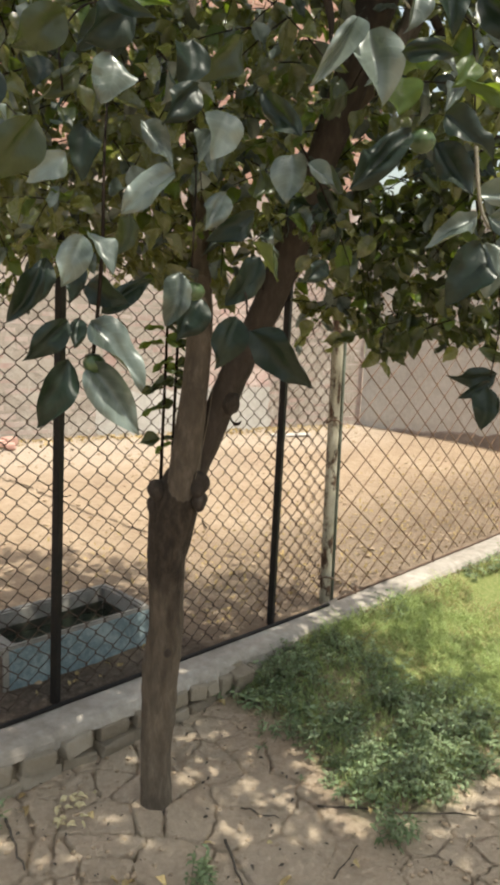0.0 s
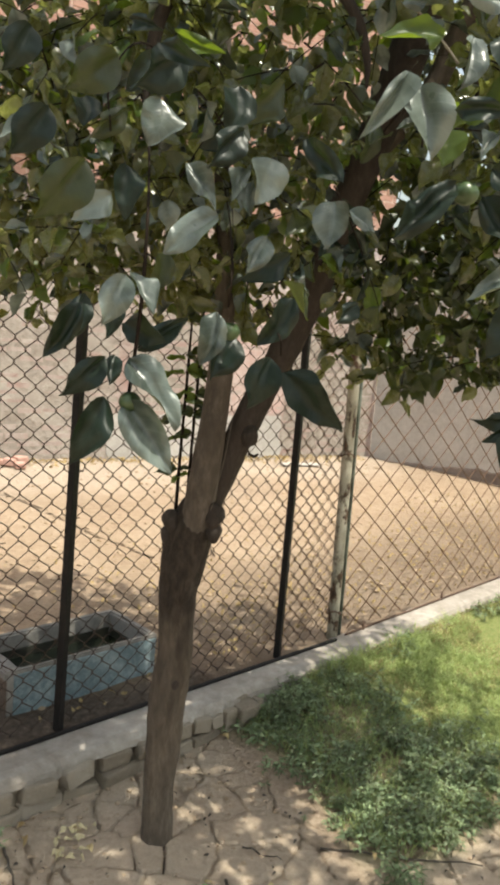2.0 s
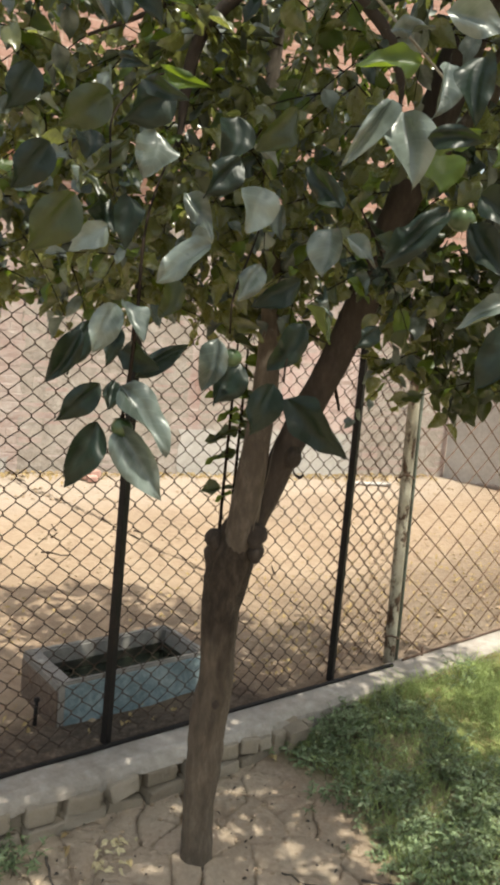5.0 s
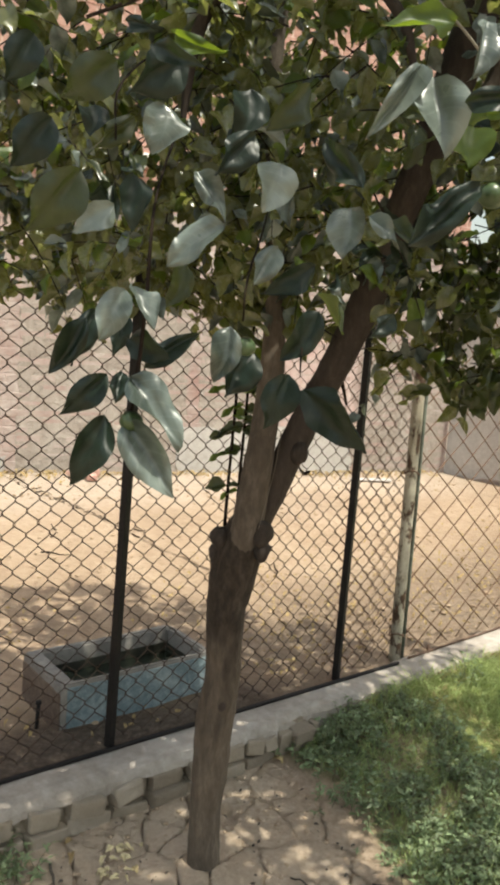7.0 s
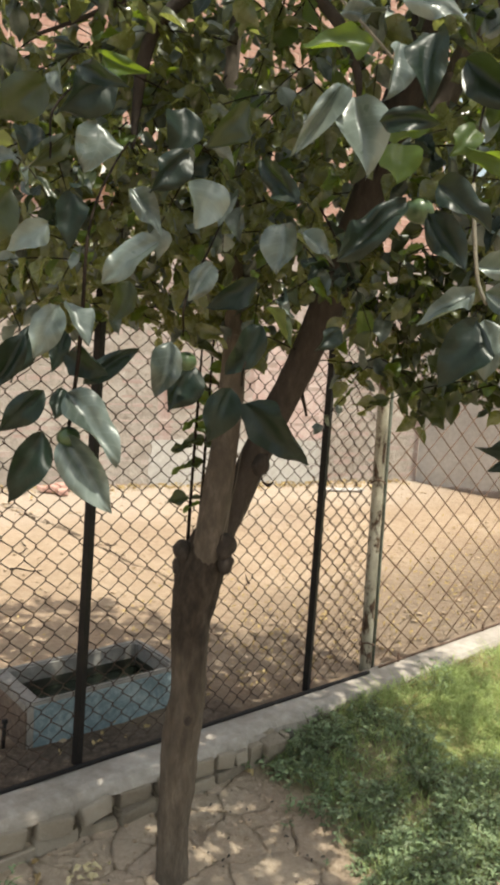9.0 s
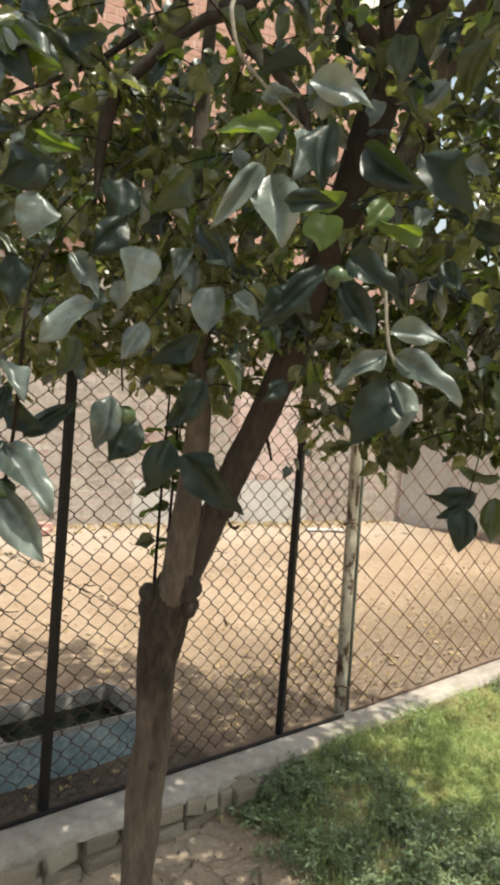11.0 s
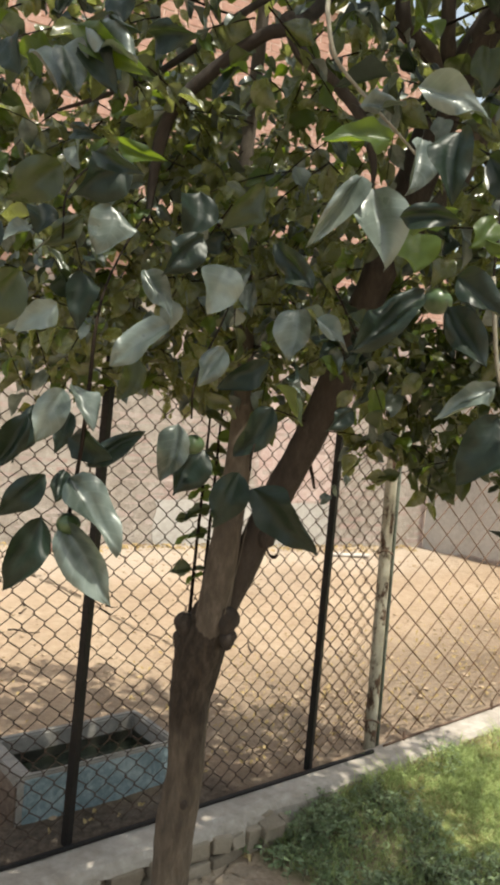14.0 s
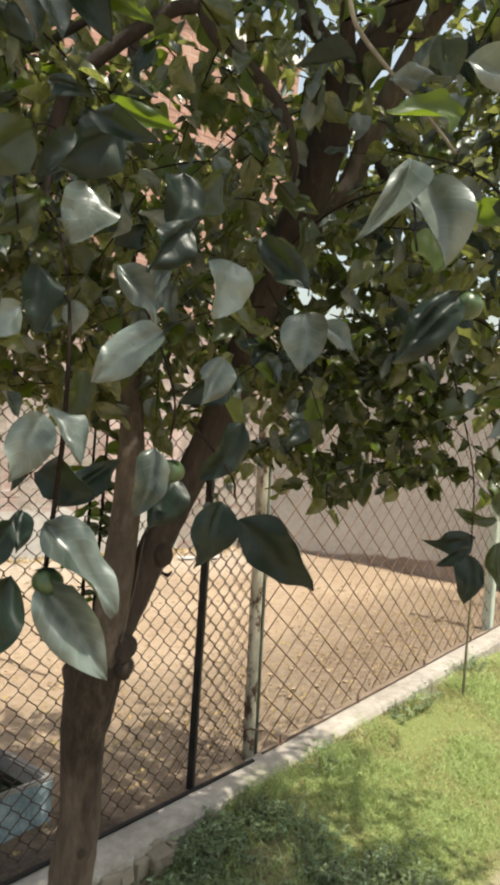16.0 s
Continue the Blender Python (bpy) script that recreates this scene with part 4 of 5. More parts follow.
# old pruning knobs
for c, r in (((-0.186, 2.87, 1.045), 0.031), ((-0.181, 2.865, 1.0), 0.024), ((-0.304, 2.88, 1.015), 0.028), ((-0.318, 2.89, 0.97), 0.022), ((-0.262, 2.862, 0.535), 0.016), ((-0.105, 2.89, 1.28), 0.026)):
    bm = bmesh.new()
    bmesh.ops.create_icosphere(bm, subdivisions=3, radius=r)
    for v in bm.verts:
        v.co *= 1 + 0.34 * noise.noise(v.co * 34 + Vector(c) * 10) + 0.12 * noise.noise(v.co * 120)
        v.co.z *= 1.25
        v.co += Vector(c) - ROOT
    part("pruning_knob", bm, BARK_DARK, tree, smooth=True)


# ---- leaves ----
def blade(length, width, cup, droop, wave, seed, rows=14, cols=9):
    """An ovate leaf from its stalk (0, 0, 0) along y, its upper side to z: pointed, folded along the rib, quilted between its veins, curled and wavy."""
    V, U, F = [], [], []
    for i in range(rows + 1):
        u = i / rows
        w = width * 0.5 * min(1.0, 1.04 * math.sin(math.pi * u ** 0.86)) ** 0.72 * (1.0 - 0.38 * u ** 4) if 0 < u < 1 else 0.0
        w = max(w, 0.0004)
        y = length * u
        z = -droop * length * u * u
        for j in range(cols):
            s = 2 * j / (cols - 1) - 1
            e = abs(s)
            x = s * w
            # each half is a shallow trough that flattens out to the margin
            lift = cup * w * (1.15 * e - 0.42 * e * e)
            lift += wave * length * e * (math.sin(u * 8 + seed * 3 + s * 2) + 0.6 * math.sin(u * 17 + seed * 7)) * 0.9
            lift += 0.085 * length * noise.noise(Vector((s * 1.3, u * 2.6, seed * 4.3))) * min(1, u * 4)
            if rows > 10:
                lift += 0.005 * length * math.sin(2 * math.pi * (u * 4.5 - e * 1.1)) * math.sin(math.pi * e) * math.sin(math.pi * u)
            # the blade twists and bends on its way, and its margin curls
            x *= (1 - 0.15 * cup) * (1 + 0.12 * math.sin(seed * 2.9) * (1 if s > 0 else -1))
            lift += 0.42 * w * e ** 3 * math.sin(u * 5 + seed * 1.9 + (2 if s > 0 else 0))
            a = 0.6 * math.sin(seed * 1.7 + 0.6) * u * u
            x, lift = x * math.cos(a) - lift * math.sin(a), x * math.sin(a) + lift * math.cos(a)
            V.append((x + 0.09 * length * math.sin(seed * 2.3) * math.sin(math.pi * u), y, z + lift))
            U.append((s, u * 6))
    for i in range(rows):
        for j in range(cols - 1):
            a = i * cols + j
            F.append((a, a + 1, a + cols + 1, a + cols))
    # stalk
    k = len(V)
    st = length * 0.16
    for (x, z) in ((-0.0011, 0), (0.0011, 0), (0, 0.0016)):
        V += [(x, 0.002, z), (x, -st, z + st * 0.25)]
        U += [(0, 0), (0, 0)]
    F += [(k, k + 2, k + 3, k + 1), (k + 2, k + 4, k + 5, k + 3), (k + 4, k, k + 1, k + 5)]
    return np.array(V), F, np.array(U)


SHAPES = [blade(1.0, 0.62, c, d, w, i) for i, (c, d, w) in enumerate(((0.7, 0.15, 0.03), (1.05, 0.3, 0.05), (0.5, 0.2, 0.06), (0.95, 0.1, 0.05), (0.8, -0.12, 0.07), (0.65, 0.25, 0.06)))]
COARSE = [blade(1.0, 0.66, c, d, w, i, 7, 5) for i, (c, d, w) in enumerate(((0.55, 0.15, 0.03), (0.95, 0.3, 0.05), (0.3, 0.2, 0.06), (0.9, 0.1, 0.05), (0.7, -0.12, 0.07), (0.5, 0.25, 0.06)))]
LEAF_MESH = [mesh_of("leaf", v, f, LEAF, True, u) for v, f, u in SHAPES]
OLIVE_MESH = [mesh_of("leaf", v, f, LEAF_OLIVE, True, u) for v, f, u in SHAPES]
GLARE_MESH = [mesh_of("leaf", v, f, LEAF_GLARE, True, u) for v, f, u in SHAPES]
FRESH_MESH = [mesh_of("leaf", v, f, LEAF_FRESH, True, u) for v, f, u in SHAPES[:3]]


FOLDED_MESH = [mesh_of("leaf", v, f, LEAF_GLARE, True, u) for v, f, u in (blade(1.0, 0.64, 0.95, 0.15, 0.03, k) for k in (7, 8, 11))]


def leaf_frame(base, tip, normal):
    """The turn that takes a blade's y to base-tip and its z near to the normal."""
    y = (tip - base).normalized()
    x = y.cross(normal).normalized()
    z = x.cross(y)
    m = Matrix((x, y, z)).transposed().to_4x4()
    return m


EYE = Vector((0.05, 0.74, 1.6))


def leaves_on(twig, rows, fresh=()):
    """Leaves of one near twig: stalk end, tip, width to length, and how far the blade leans up to the sky."""
    for i, (bx, by, bz, tx, ty, tz, w, turn) in enumerate(rows):
        base, tip = Vector((bx, by, bz)), Vector((tx, ty, tz))
        length = (tip - base).length
        n = (EYE - base).normalized()
        up = (Vector((0.22, 0, 1)) - n * n.z).normalized()
        n = n * math.cos(radians(turn)) + up * math.sin(radians(turn))
        side = 16 * (1 if i % 2 else -1) if turn == 14 else 9 * math.sin(i * 2.4)
        m = leaf_frame(base, tip, n) @ Matrix.Rotation(radians(side), 4, "Y")
        k = (1, 3, 4)[i % 3] if turn == 14 else (0, 2, 5, 4)[(i + len(twig)) % 4]
        # skyward and folded blades take the painted glare colour, the rest a dark one
        if i in fresh:
            me = FRESH_MESH[k % 3]
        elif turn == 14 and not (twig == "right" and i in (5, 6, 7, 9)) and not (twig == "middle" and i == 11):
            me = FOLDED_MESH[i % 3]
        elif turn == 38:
            me = GLARE_MESH[k]
        else:
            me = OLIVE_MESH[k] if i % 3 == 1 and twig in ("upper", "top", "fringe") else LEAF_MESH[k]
        ob = under(new("leaf", me), tree)
        ob.matrix_local = Matrix.Translation(base - ROOT) @ m @ Matrix.Diagonal((length * w / 0.62, length, length, 1))


leaves_on('left', [
    (-0.222, 1.590, 1.532, -0.265, 1.570, 1.484, 0.50, -18),
    (-0.219, 1.580, 1.489, -0.248, 1.560, 1.413, 0.50, -18),
    (-0.197, 1.590, 1.531, -0.130, 1.570, 1.469, 0.58, 14),
    (-0.196, 1.580, 1.485, -0.137, 1.560, 1.413, 0.52, 14),
    (-0.198, 1.560, 1.620, -0.216, 1.540, 1.568, 0.66, 38),
    (-0.198, 1.580, 1.625, -0.164, 1.560, 1.589, 0.55, 38),
    (-0.267, 1.640, 1.590, -0.301, 1.620, 1.525, 0.45, -18),
    (-0.272, 1.680, 1.602, -0.293, 1.660, 1.533, 0.45, -18),
    (-0.226, 1.660, 1.596, -0.234, 1.640, 1.551, 0.50, -18),
    (-0.210, 1.620, 1.570, -0.164, 1.600, 1.550, 0.75, -18),
    (-0.197, 1.640, 1.539, -0.138, 1.660, 1.582, 0.36, -18),
    (-0.228, 1.660, 1.531, -0.228, 1.640, 1.494, 0.62, -18),
])
leaves_on('middle', [
    (-0.115, 1.710, 1.593, -0.126, 1.690, 1.529, 0.64, 38),
    (-0.093, 1.760, 1.565, -0.122, 1.740, 1.505, 0.82, -18),
    (-0.043, 1.740, 1.541, -0.065, 1.720, 1.474, 0.66, 4),
    (-0.024, 1.740, 1.524, 0.051, 1.720, 1.451, 0.52, -18),
    (-0.019, 1.830, 1.623, -0.059, 1.810, 1.556, 0.62, -18),
    (-0.056, 1.630, 1.678, -0.078, 1.610, 1.633, 0.62, 38),
    (-0.111, 1.610, 1.695, -0.168, 1.590, 1.653, 0.66, 38),
    (-0.228, 1.600, 1.707, -0.265, 1.580, 1.678, 0.66, 38),
    (-0.057, 1.610, 1.758, -0.064, 1.590, 1.710, 1.05, 14),
    (0.016, 1.650, 1.726, 0.011, 1.630, 1.673, 0.85, 14),
    (0.033, 1.680, 1.722, 0.074, 1.660, 1.690, 0.36, 38),
    (0.140, 1.600, 1.745, 0.077, 1.580, 1.675, 0.46, 14),
])
leaves_on('upper', [
    (0.070, 1.530, 1.831, 0.031, 1.510, 1.763, 0.31, 14),
    (0.081, 1.530, 1.820, 0.094, 1.510, 1.750, 0.72, 14),
    (-0.094, 1.660, 1.799, -0.135, 1.640, 1.749, 0.62, 4),
    (-0.156, 1.660, 1.757, -0.116, 1.640, 1.707, 0.42, 38),
    (-0.183, 1.610, 1.812, -0.187, 1.590, 1.763, 1.00, 38),
    (-0.104, 1.670, 1.848, -0.108, 1.650, 1.798, 0.95, -18),
    (-0.023, 1.730, 1.810, 0.031, 1.710, 1.759, 0.55, -18),
    (-0.239, 1.530, 1.728, -0.281, 1.510, 1.662, 0.62, -18),
    (-0.227, 1.660, 1.751, -0.222, 1.640, 1.691, 0.62, -18),
    (-0.278, 1.660, 1.823, -0.273, 1.640, 1.791, 1.00, -18),
    (-0.229, 1.660, 1.813, -0.279, 1.640, 1.769, 0.40, -18),
    (-0.304, 1.610, 1.795, -0.338, 1.590, 1.740, 0.70, -18),
])
leaves_on('top', [
    (-0.149, 1.560, 1.843, -0.205, 1.540, 1.802, 0.68, -18),
    (-0.219, 1.560, 1.837, -0.265, 1.540, 1.795, 0.70, -18),
    (-0.168, 1.510, 1.834, -0.124, 1.490, 1.810, 0.42, -18),
    (0.092, 1.490, 1.850, 0.038, 1.470, 1.849, 0.50, 38),
    (0.115, 1.470, 1.844, 0.108, 1.450, 1.797, 0.60, 14),
    (0.134, 1.660, 1.815, 0.131, 1.640, 1.774, 1.10, -18),
    (-0.029, 1.830, 1.682, -0.090, 1.810, 1.640, 0.50, -18),
    (-0.197, 1.810, 1.669, -0.211, 1.790, 1.616, 0.70, -18),
    (0.086, 2.010, 1.631, 0.046, 1.990, 1.594, 0.60, -18),
    (-0.327, 1.610, 1.877, -0.347, 1.590, 1.825, 0.70, -18),
    (-0.059, 1.860, 1.915, -0.103, 1.840, 1.851, 0.60, -18),
    (0.142, 1.560, 1.801, 0.099, 1.540, 1.808, 0.55, -18),
], fresh=(3, 5, 11))
leaves_on('right', [
    (0.211, 1.550, 1.630, 0.179, 1.530, 1.570, 0.72, 4),
    (0.221, 1.570, 1.632, 0.224, 1.550, 1.579, 0.75, 38),
    (0.216, 1.550, 1.656, 0.283, 1.530, 1.618, 0.50, 14),
    (0.212, 1.600, 1.684, 0.272, 1.580, 1.678, 0.42, 38),
    (0.210, 1.570, 1.658, 0.157, 1.550, 1.630, 0.40, 38),
    (0.159, 1.550, 1.725, 0.195, 1.530, 1.669, 0.55, 14),
    (0.164, 1.550, 1.752, 0.214, 1.530, 1.717, 0.70, 14),
    (0.169, 1.470, 1.833, 0.222, 1.450, 1.793, 0.55, 14),
    (0.221, 1.500, 1.836, 0.263, 1.480, 1.784, 0.62, 4),
    (0.139, 1.410, 1.829, 0.132, 1.390, 1.780, 0.72, 14),
    (0.268, 1.650, 1.766, 0.287, 1.630, 1.733, 0.70, -18),
    (0.112, 1.550, 1.919, 0.176, 1.530, 1.890, 0.45, 38),
])
leaves_on('fringe', [
    (0.420, 2.233, 1.423, 0.412, 2.208, 1.344, 0.72, -18),
    (0.479, 2.233, 1.446, 0.472, 2.208, 1.362, 0.68, -18),
    (0.457, 2.295, 1.442, 0.358, 2.270, 1.431, 0.45, -18),
    (0.438, 2.270, 1.428, 0.379, 2.246, 1.398, 0.45, -18),
    (0.497, 2.295, 1.478, 0.418, 2.270, 1.486, 0.45, -18),
    (0.238, 1.600, 1.783, 0.189, 1.580, 1.788, 0.60, -18),
    (0.200, 1.600, 1.817, 0.178, 1.580, 1.788, 0.70, -18),
    (0.132, 1.550, 1.796, 0.154, 1.530, 1.804, 0.80, -18),
    (0.103, 1.450, 1.776, 0.145, 1.430, 1.771, 0.50, 4),
    (0.386, 1.800, 1.749, 0.351, 1.780, 1.702, 0.70, -18),
    (0.374, 1.700, 1.650, 0.348, 1.680, 1.602, 0.80, -18),
    (-0.208, 1.700, 1.888, -0.234, 1.680, 1.840, 0.70, -18),
], fresh=(5, 6, 7))

leaves_on('arch', [
    (-0.218, 1.540, 1.939, -0.192, 1.520, 1.893, 0.62, 14),
    (-0.198, 1.540, 1.945, -0.163, 1.520, 1.897, 0.60, 4),
    (-0.207, 1.540, 1.959, -0.137, 1.520, 1.907, 0.36, -18),
    (-0.194, 1.540, 1.958, -0.137, 1.520, 1.909, 0.50, 38),
    (-0.246, 1.540, 1.935, -0.211, 1.520, 1.893, 0.62, 14),
    (-0.278, 1.540, 1.943, -0.258, 1.520, 1.909, 0.90, -18),
    (-0.138, 1.540, 1.954, -0.089, 1.520, 1.939, 0.50, -18),
    (-0.157, 1.540, 1.855, -0.115, 1.520, 1.832, 0.45, -18),
    (-0.166, 1.540, 1.992, -0.159, 1.520, 1.957, 0.90, -18),
    (-0.181, 1.540, 1.965, -0.146, 1.520, 1.942, 0.40, -18),
    (-0.205, 1.540, 1.865, -0.174, 1.520, 1.849, 0.40, -18),
    (0.061, 1.580, 1.912, 0.106, 1.560, 1.903, 0.42, 38),
], fresh=(2, 7))



def fruit_at(p, r):
    bm = bmesh.new()
    bmesh.ops.create_uvsphere(bm, u_segments=16, v_segments=10, radius=r)
    for v in bm.verts:
        a = math.atan2(v.co.y, v.co.x)
        v.co.x *= 1 + 0.04 * math.cos(4 * a)
        v.co.y *= 1 + 0.04 * math.cos(4 * a)
        v.co.z *= 0.88
        v.co += Vector(p) - ROOT
    f = part("fruit", bm, GREEN_FRUIT, tree, "small unripe green persimmon", True)
    V, F = [(0, 0, 0.0)], []
    for k in range(16):
        rr = r * (0.95 if k % 4 in (1, 2) else 0.45)
        a = 2 * math.pi * k / 16
        V.append((rr * math.cos(a), rr * math.sin(a), -0.12 * rr))
        F.append((0, k + 1, (k + 1) % 16 + 1))
    c = under(new("calyx", mesh_of("calyx", [Vector(v) + Vector(p) - ROOT + Vector((0, 0, r * 0.9)) for v in V], F, LEAF, False)), f)


fruit_at((-0.19, 1.58, 1.485), 0.0125)
fruit_at((-0.097, 1.72, 1.57), 0.013)
fruit_at((0.155, 1.62, 1.74), 0.0145)


def crown():
    """Twigs with leaves fill the crown: outer ones hang; gaps are left between sprays."""
    r = np.random.default_rng(21)
    # sprays: centre, spread, count, how small the leaves are
    lower = [((-0.75, 2.75, 1.95), (0.5, 0.45, 0.26), 64), ((-0.15, 3.1, 2.0), (0.55, 0.45, 0.32), 70), ((0.52, 3.2, 1.74), (0.34, 0.3, 0.30), 110),
             ((0.9, 2.7, 2.3), (0.5, 0.5, 0.4), 60), ((-0.5, 2.5, 2.6), (0.6, 0.5, 0.32), 60), ((0.3, 2.7, 2.75), (0.6, 0.5, 0.3), 60),
             ((-0.2, 2.35, 2.2), (0.45, 0.2, 0.16), 30), ((-0.4, 2.4, 1.9), (0.3, 0.2, 0.12), 24), ((0.5, 2.4, 1.95), (0.25, 0.2, 0.2), 24)]
    # sprays at (0.7, 2.1, 2.75) stand mostly out of view, added for ground shade
    upper = [((0.1, 2.8, 3.1), (0.9, 0.6, 0.25), 40), ((0.95, 3.4, 2.75), (0.5, 0.5, 0.5), 160), ((-0.45, 3.05, 1.85), (0.7, 0.35, 0.2), 130),
             ((-0.3, 2.8, 2.15), (0.6, 0.3, 0.25), 100), ((0.45, 2.95, 2.1), (0.5, 0.3, 0.3), 90), ((-0.25, 3.0, 3.3), (1.1, 1.1, 0.5), 250),
             ((0.72, 1.7, 3.35), (1.05, 0.36, 0.25), 321), ((1.15, 3.2, 2.15), (0.4, 0.4, 0.3), 110), ((0.64, 3.0, 2.62), (0.2, 0.25, 0.2), 34), ((-0.2, 3.7, 2.35), (0.9, 0.25, 0.4), 120), ((0.7, 2.1, 2.75), (0.5, 0.4, 0.25), 50), ((-0.75, 2.7, 2.3), (0.4, 0.35, 0.25), 70), ((-0.5, 3.2, 2.5), (0.6, 0.5, 0.3), 60)]
    zones = lower + upper
    clumps = r.uniform(-1, 1, (34, 3))
    near, V, F, U, base = [], [], [], [], 0
    tv, tf, tb = [], [], 0
    for (cx, cy, cz), (sx, sy, sz), count in zones:
        for _ in range(count):
            c = np.array((cx, cy, cz)) + r.normal(0, 0.55, 3) * (sx, sy, sz) * 1.3
            top = count in (250, 321)
            if top:
                # the crown's dense roof, an unseen flat dome added to shade the yard
                a, q = r.uniform(0, 2 * math.pi), math.sqrt(r.uniform(0, 1))
                c = np.array((cx + sx * q * math.cos(a), cy + sy * q * math.sin(a), cz + sz * (1 - q * q) + r.uniform(0, 0.15)))
                if count == 321:
                    # unseen clumps of leaves added to shade the garden, with gaps for the sun
                    k = clumps[int(r.integers(34))]
                    c = np.array((cx, cy, cz)) + k * (sx, sy, sz) + r.normal(0, 0.13, 3)
            low = 1.58 if c[0] < -0.1 else (1.60 if c[0] < 0.12 else 1.38)
            if count == 120:
                low = 1.78
            if c[2] < low + 0.08:
                c[2] = low + 0.08 + r.uniform(0, 0.15)
            d = np.array((r.normal(), r.normal() - 0.25, r.normal() * 0.4 - 0.35))
            d /= np.linalg.norm(d)
            n = int(r.integers(6, 10))
            ln = r.uniform(0.14, 0.26)
            pts = [c + d * ln * (k / n - 0.5) + np.array((0, 0, -0.05 * (k / n) ** 2)) for k in range(n + 1)]
            q = [Vector(p) - ROOT for p in pts]
            tvv, tff = tube(q, [0.0022 * (1 - 0.6 * k / n) for k in range(n + 1)], 3, closed=False)
            tv += tvv
            tf += [tuple(i + tb for i in g) for g in tff]
            tb += len(tvv)
            for k in range(1, n + 1):
                p = Vector(pts[k])
                if (p - EYE).length < 0.95:
                    continue
                out = Vector((r.normal(), r.normal(), r.normal() * 0.5 - 0.7)) + Vector(d) * 0.6
                nor = Vector((r.normal() * 0.5, r.normal() * 0.5 - 0.35, 1.0))
                L = r.uniform(0.07, 0.11) if top else r.uniform(0.045, 0.078)
                m = Matrix.Translation(p - ROOT) @ leaf_frame(p, p + out.normalized() * L, nor) @ Matrix.Rotation(r.normal() * 0.6, 4, "Y") @ Matrix.Diagonal((L * r.uniform(0.8, 1.15), L, L, 1))
                # low rear leaves are marked to take a darker colour in place of shade
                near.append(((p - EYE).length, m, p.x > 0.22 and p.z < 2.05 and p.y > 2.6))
    near.sort(key=lambda a: a[0])
    for i, (_, m, _) in enumerate(near[:150]):
        ob = under(new("leaf", (FRESH_MESH[i % 3] if i % 9 == 0 else GLARE_MESH[i % 6] if i % 6 == 1 else OLIVE_MESH[i % 6] if i % 2 else LEAF_MESH[i % 6])), tree)
        ob.matrix_local = m
    mats = [(np.array(m), low) for _, m, low in near[150:]]
    for j, mat, name in ((0, LEAF_CROWN, "crown"), (1, LEAF_FRESH, "fresh_crown"), (2, LEAF_GLARE, "dusty_crown"), (3, LEAF_OLIVE, "shaded_crown")):
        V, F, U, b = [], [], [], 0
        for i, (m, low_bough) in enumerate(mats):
            # pale copies scattered through the crown stand in for sun sparkle
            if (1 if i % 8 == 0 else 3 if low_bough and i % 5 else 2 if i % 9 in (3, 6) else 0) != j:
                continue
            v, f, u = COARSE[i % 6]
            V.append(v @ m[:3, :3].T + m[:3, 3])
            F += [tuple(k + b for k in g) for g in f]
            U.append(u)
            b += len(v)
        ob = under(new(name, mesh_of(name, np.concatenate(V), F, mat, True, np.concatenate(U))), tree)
        tagged(ob, ("dense olive-green leaves of the crown", "fresh yellow-green leaves of the crown", "crown leaves with sun glare in their pale colour", "leaves of a low bough, shade put into their dark colour")[j], kind="stuff")
    ob = under(new("fine_twig", mesh_of("fine_twig", tv, tf, TWIG)), tree)
    tagged(ob, kind="stuff")


crown()


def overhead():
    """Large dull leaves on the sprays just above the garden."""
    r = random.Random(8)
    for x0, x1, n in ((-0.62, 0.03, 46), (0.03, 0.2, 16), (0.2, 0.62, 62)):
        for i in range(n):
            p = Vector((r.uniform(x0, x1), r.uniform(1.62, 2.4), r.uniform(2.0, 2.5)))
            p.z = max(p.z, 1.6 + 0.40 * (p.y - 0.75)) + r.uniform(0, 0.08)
            # leaves that would cover the arching branch, seen from EYE, are left out
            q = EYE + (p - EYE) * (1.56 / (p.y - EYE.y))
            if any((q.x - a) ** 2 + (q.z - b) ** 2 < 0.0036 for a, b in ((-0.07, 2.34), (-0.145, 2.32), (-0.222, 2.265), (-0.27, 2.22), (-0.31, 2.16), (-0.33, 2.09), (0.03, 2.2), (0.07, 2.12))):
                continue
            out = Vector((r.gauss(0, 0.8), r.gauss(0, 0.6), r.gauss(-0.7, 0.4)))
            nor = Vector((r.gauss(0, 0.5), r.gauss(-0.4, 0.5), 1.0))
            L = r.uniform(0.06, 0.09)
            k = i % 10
            me = GLARE_MESH[i % 6] if k == 0 else FRESH_MESH[i % 3] if k == 3 else LEAF_MESH[i % 6] if k in (1, 5) else OLIVE_MESH[i % 6]
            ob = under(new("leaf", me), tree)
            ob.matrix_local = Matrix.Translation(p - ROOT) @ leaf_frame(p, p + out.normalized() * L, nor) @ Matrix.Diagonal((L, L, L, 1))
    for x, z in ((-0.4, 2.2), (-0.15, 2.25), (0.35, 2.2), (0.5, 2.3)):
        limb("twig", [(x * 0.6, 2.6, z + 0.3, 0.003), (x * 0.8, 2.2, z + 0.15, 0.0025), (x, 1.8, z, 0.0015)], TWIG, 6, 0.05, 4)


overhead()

# small leaves on the water shoots
r_ = random.Random(3)
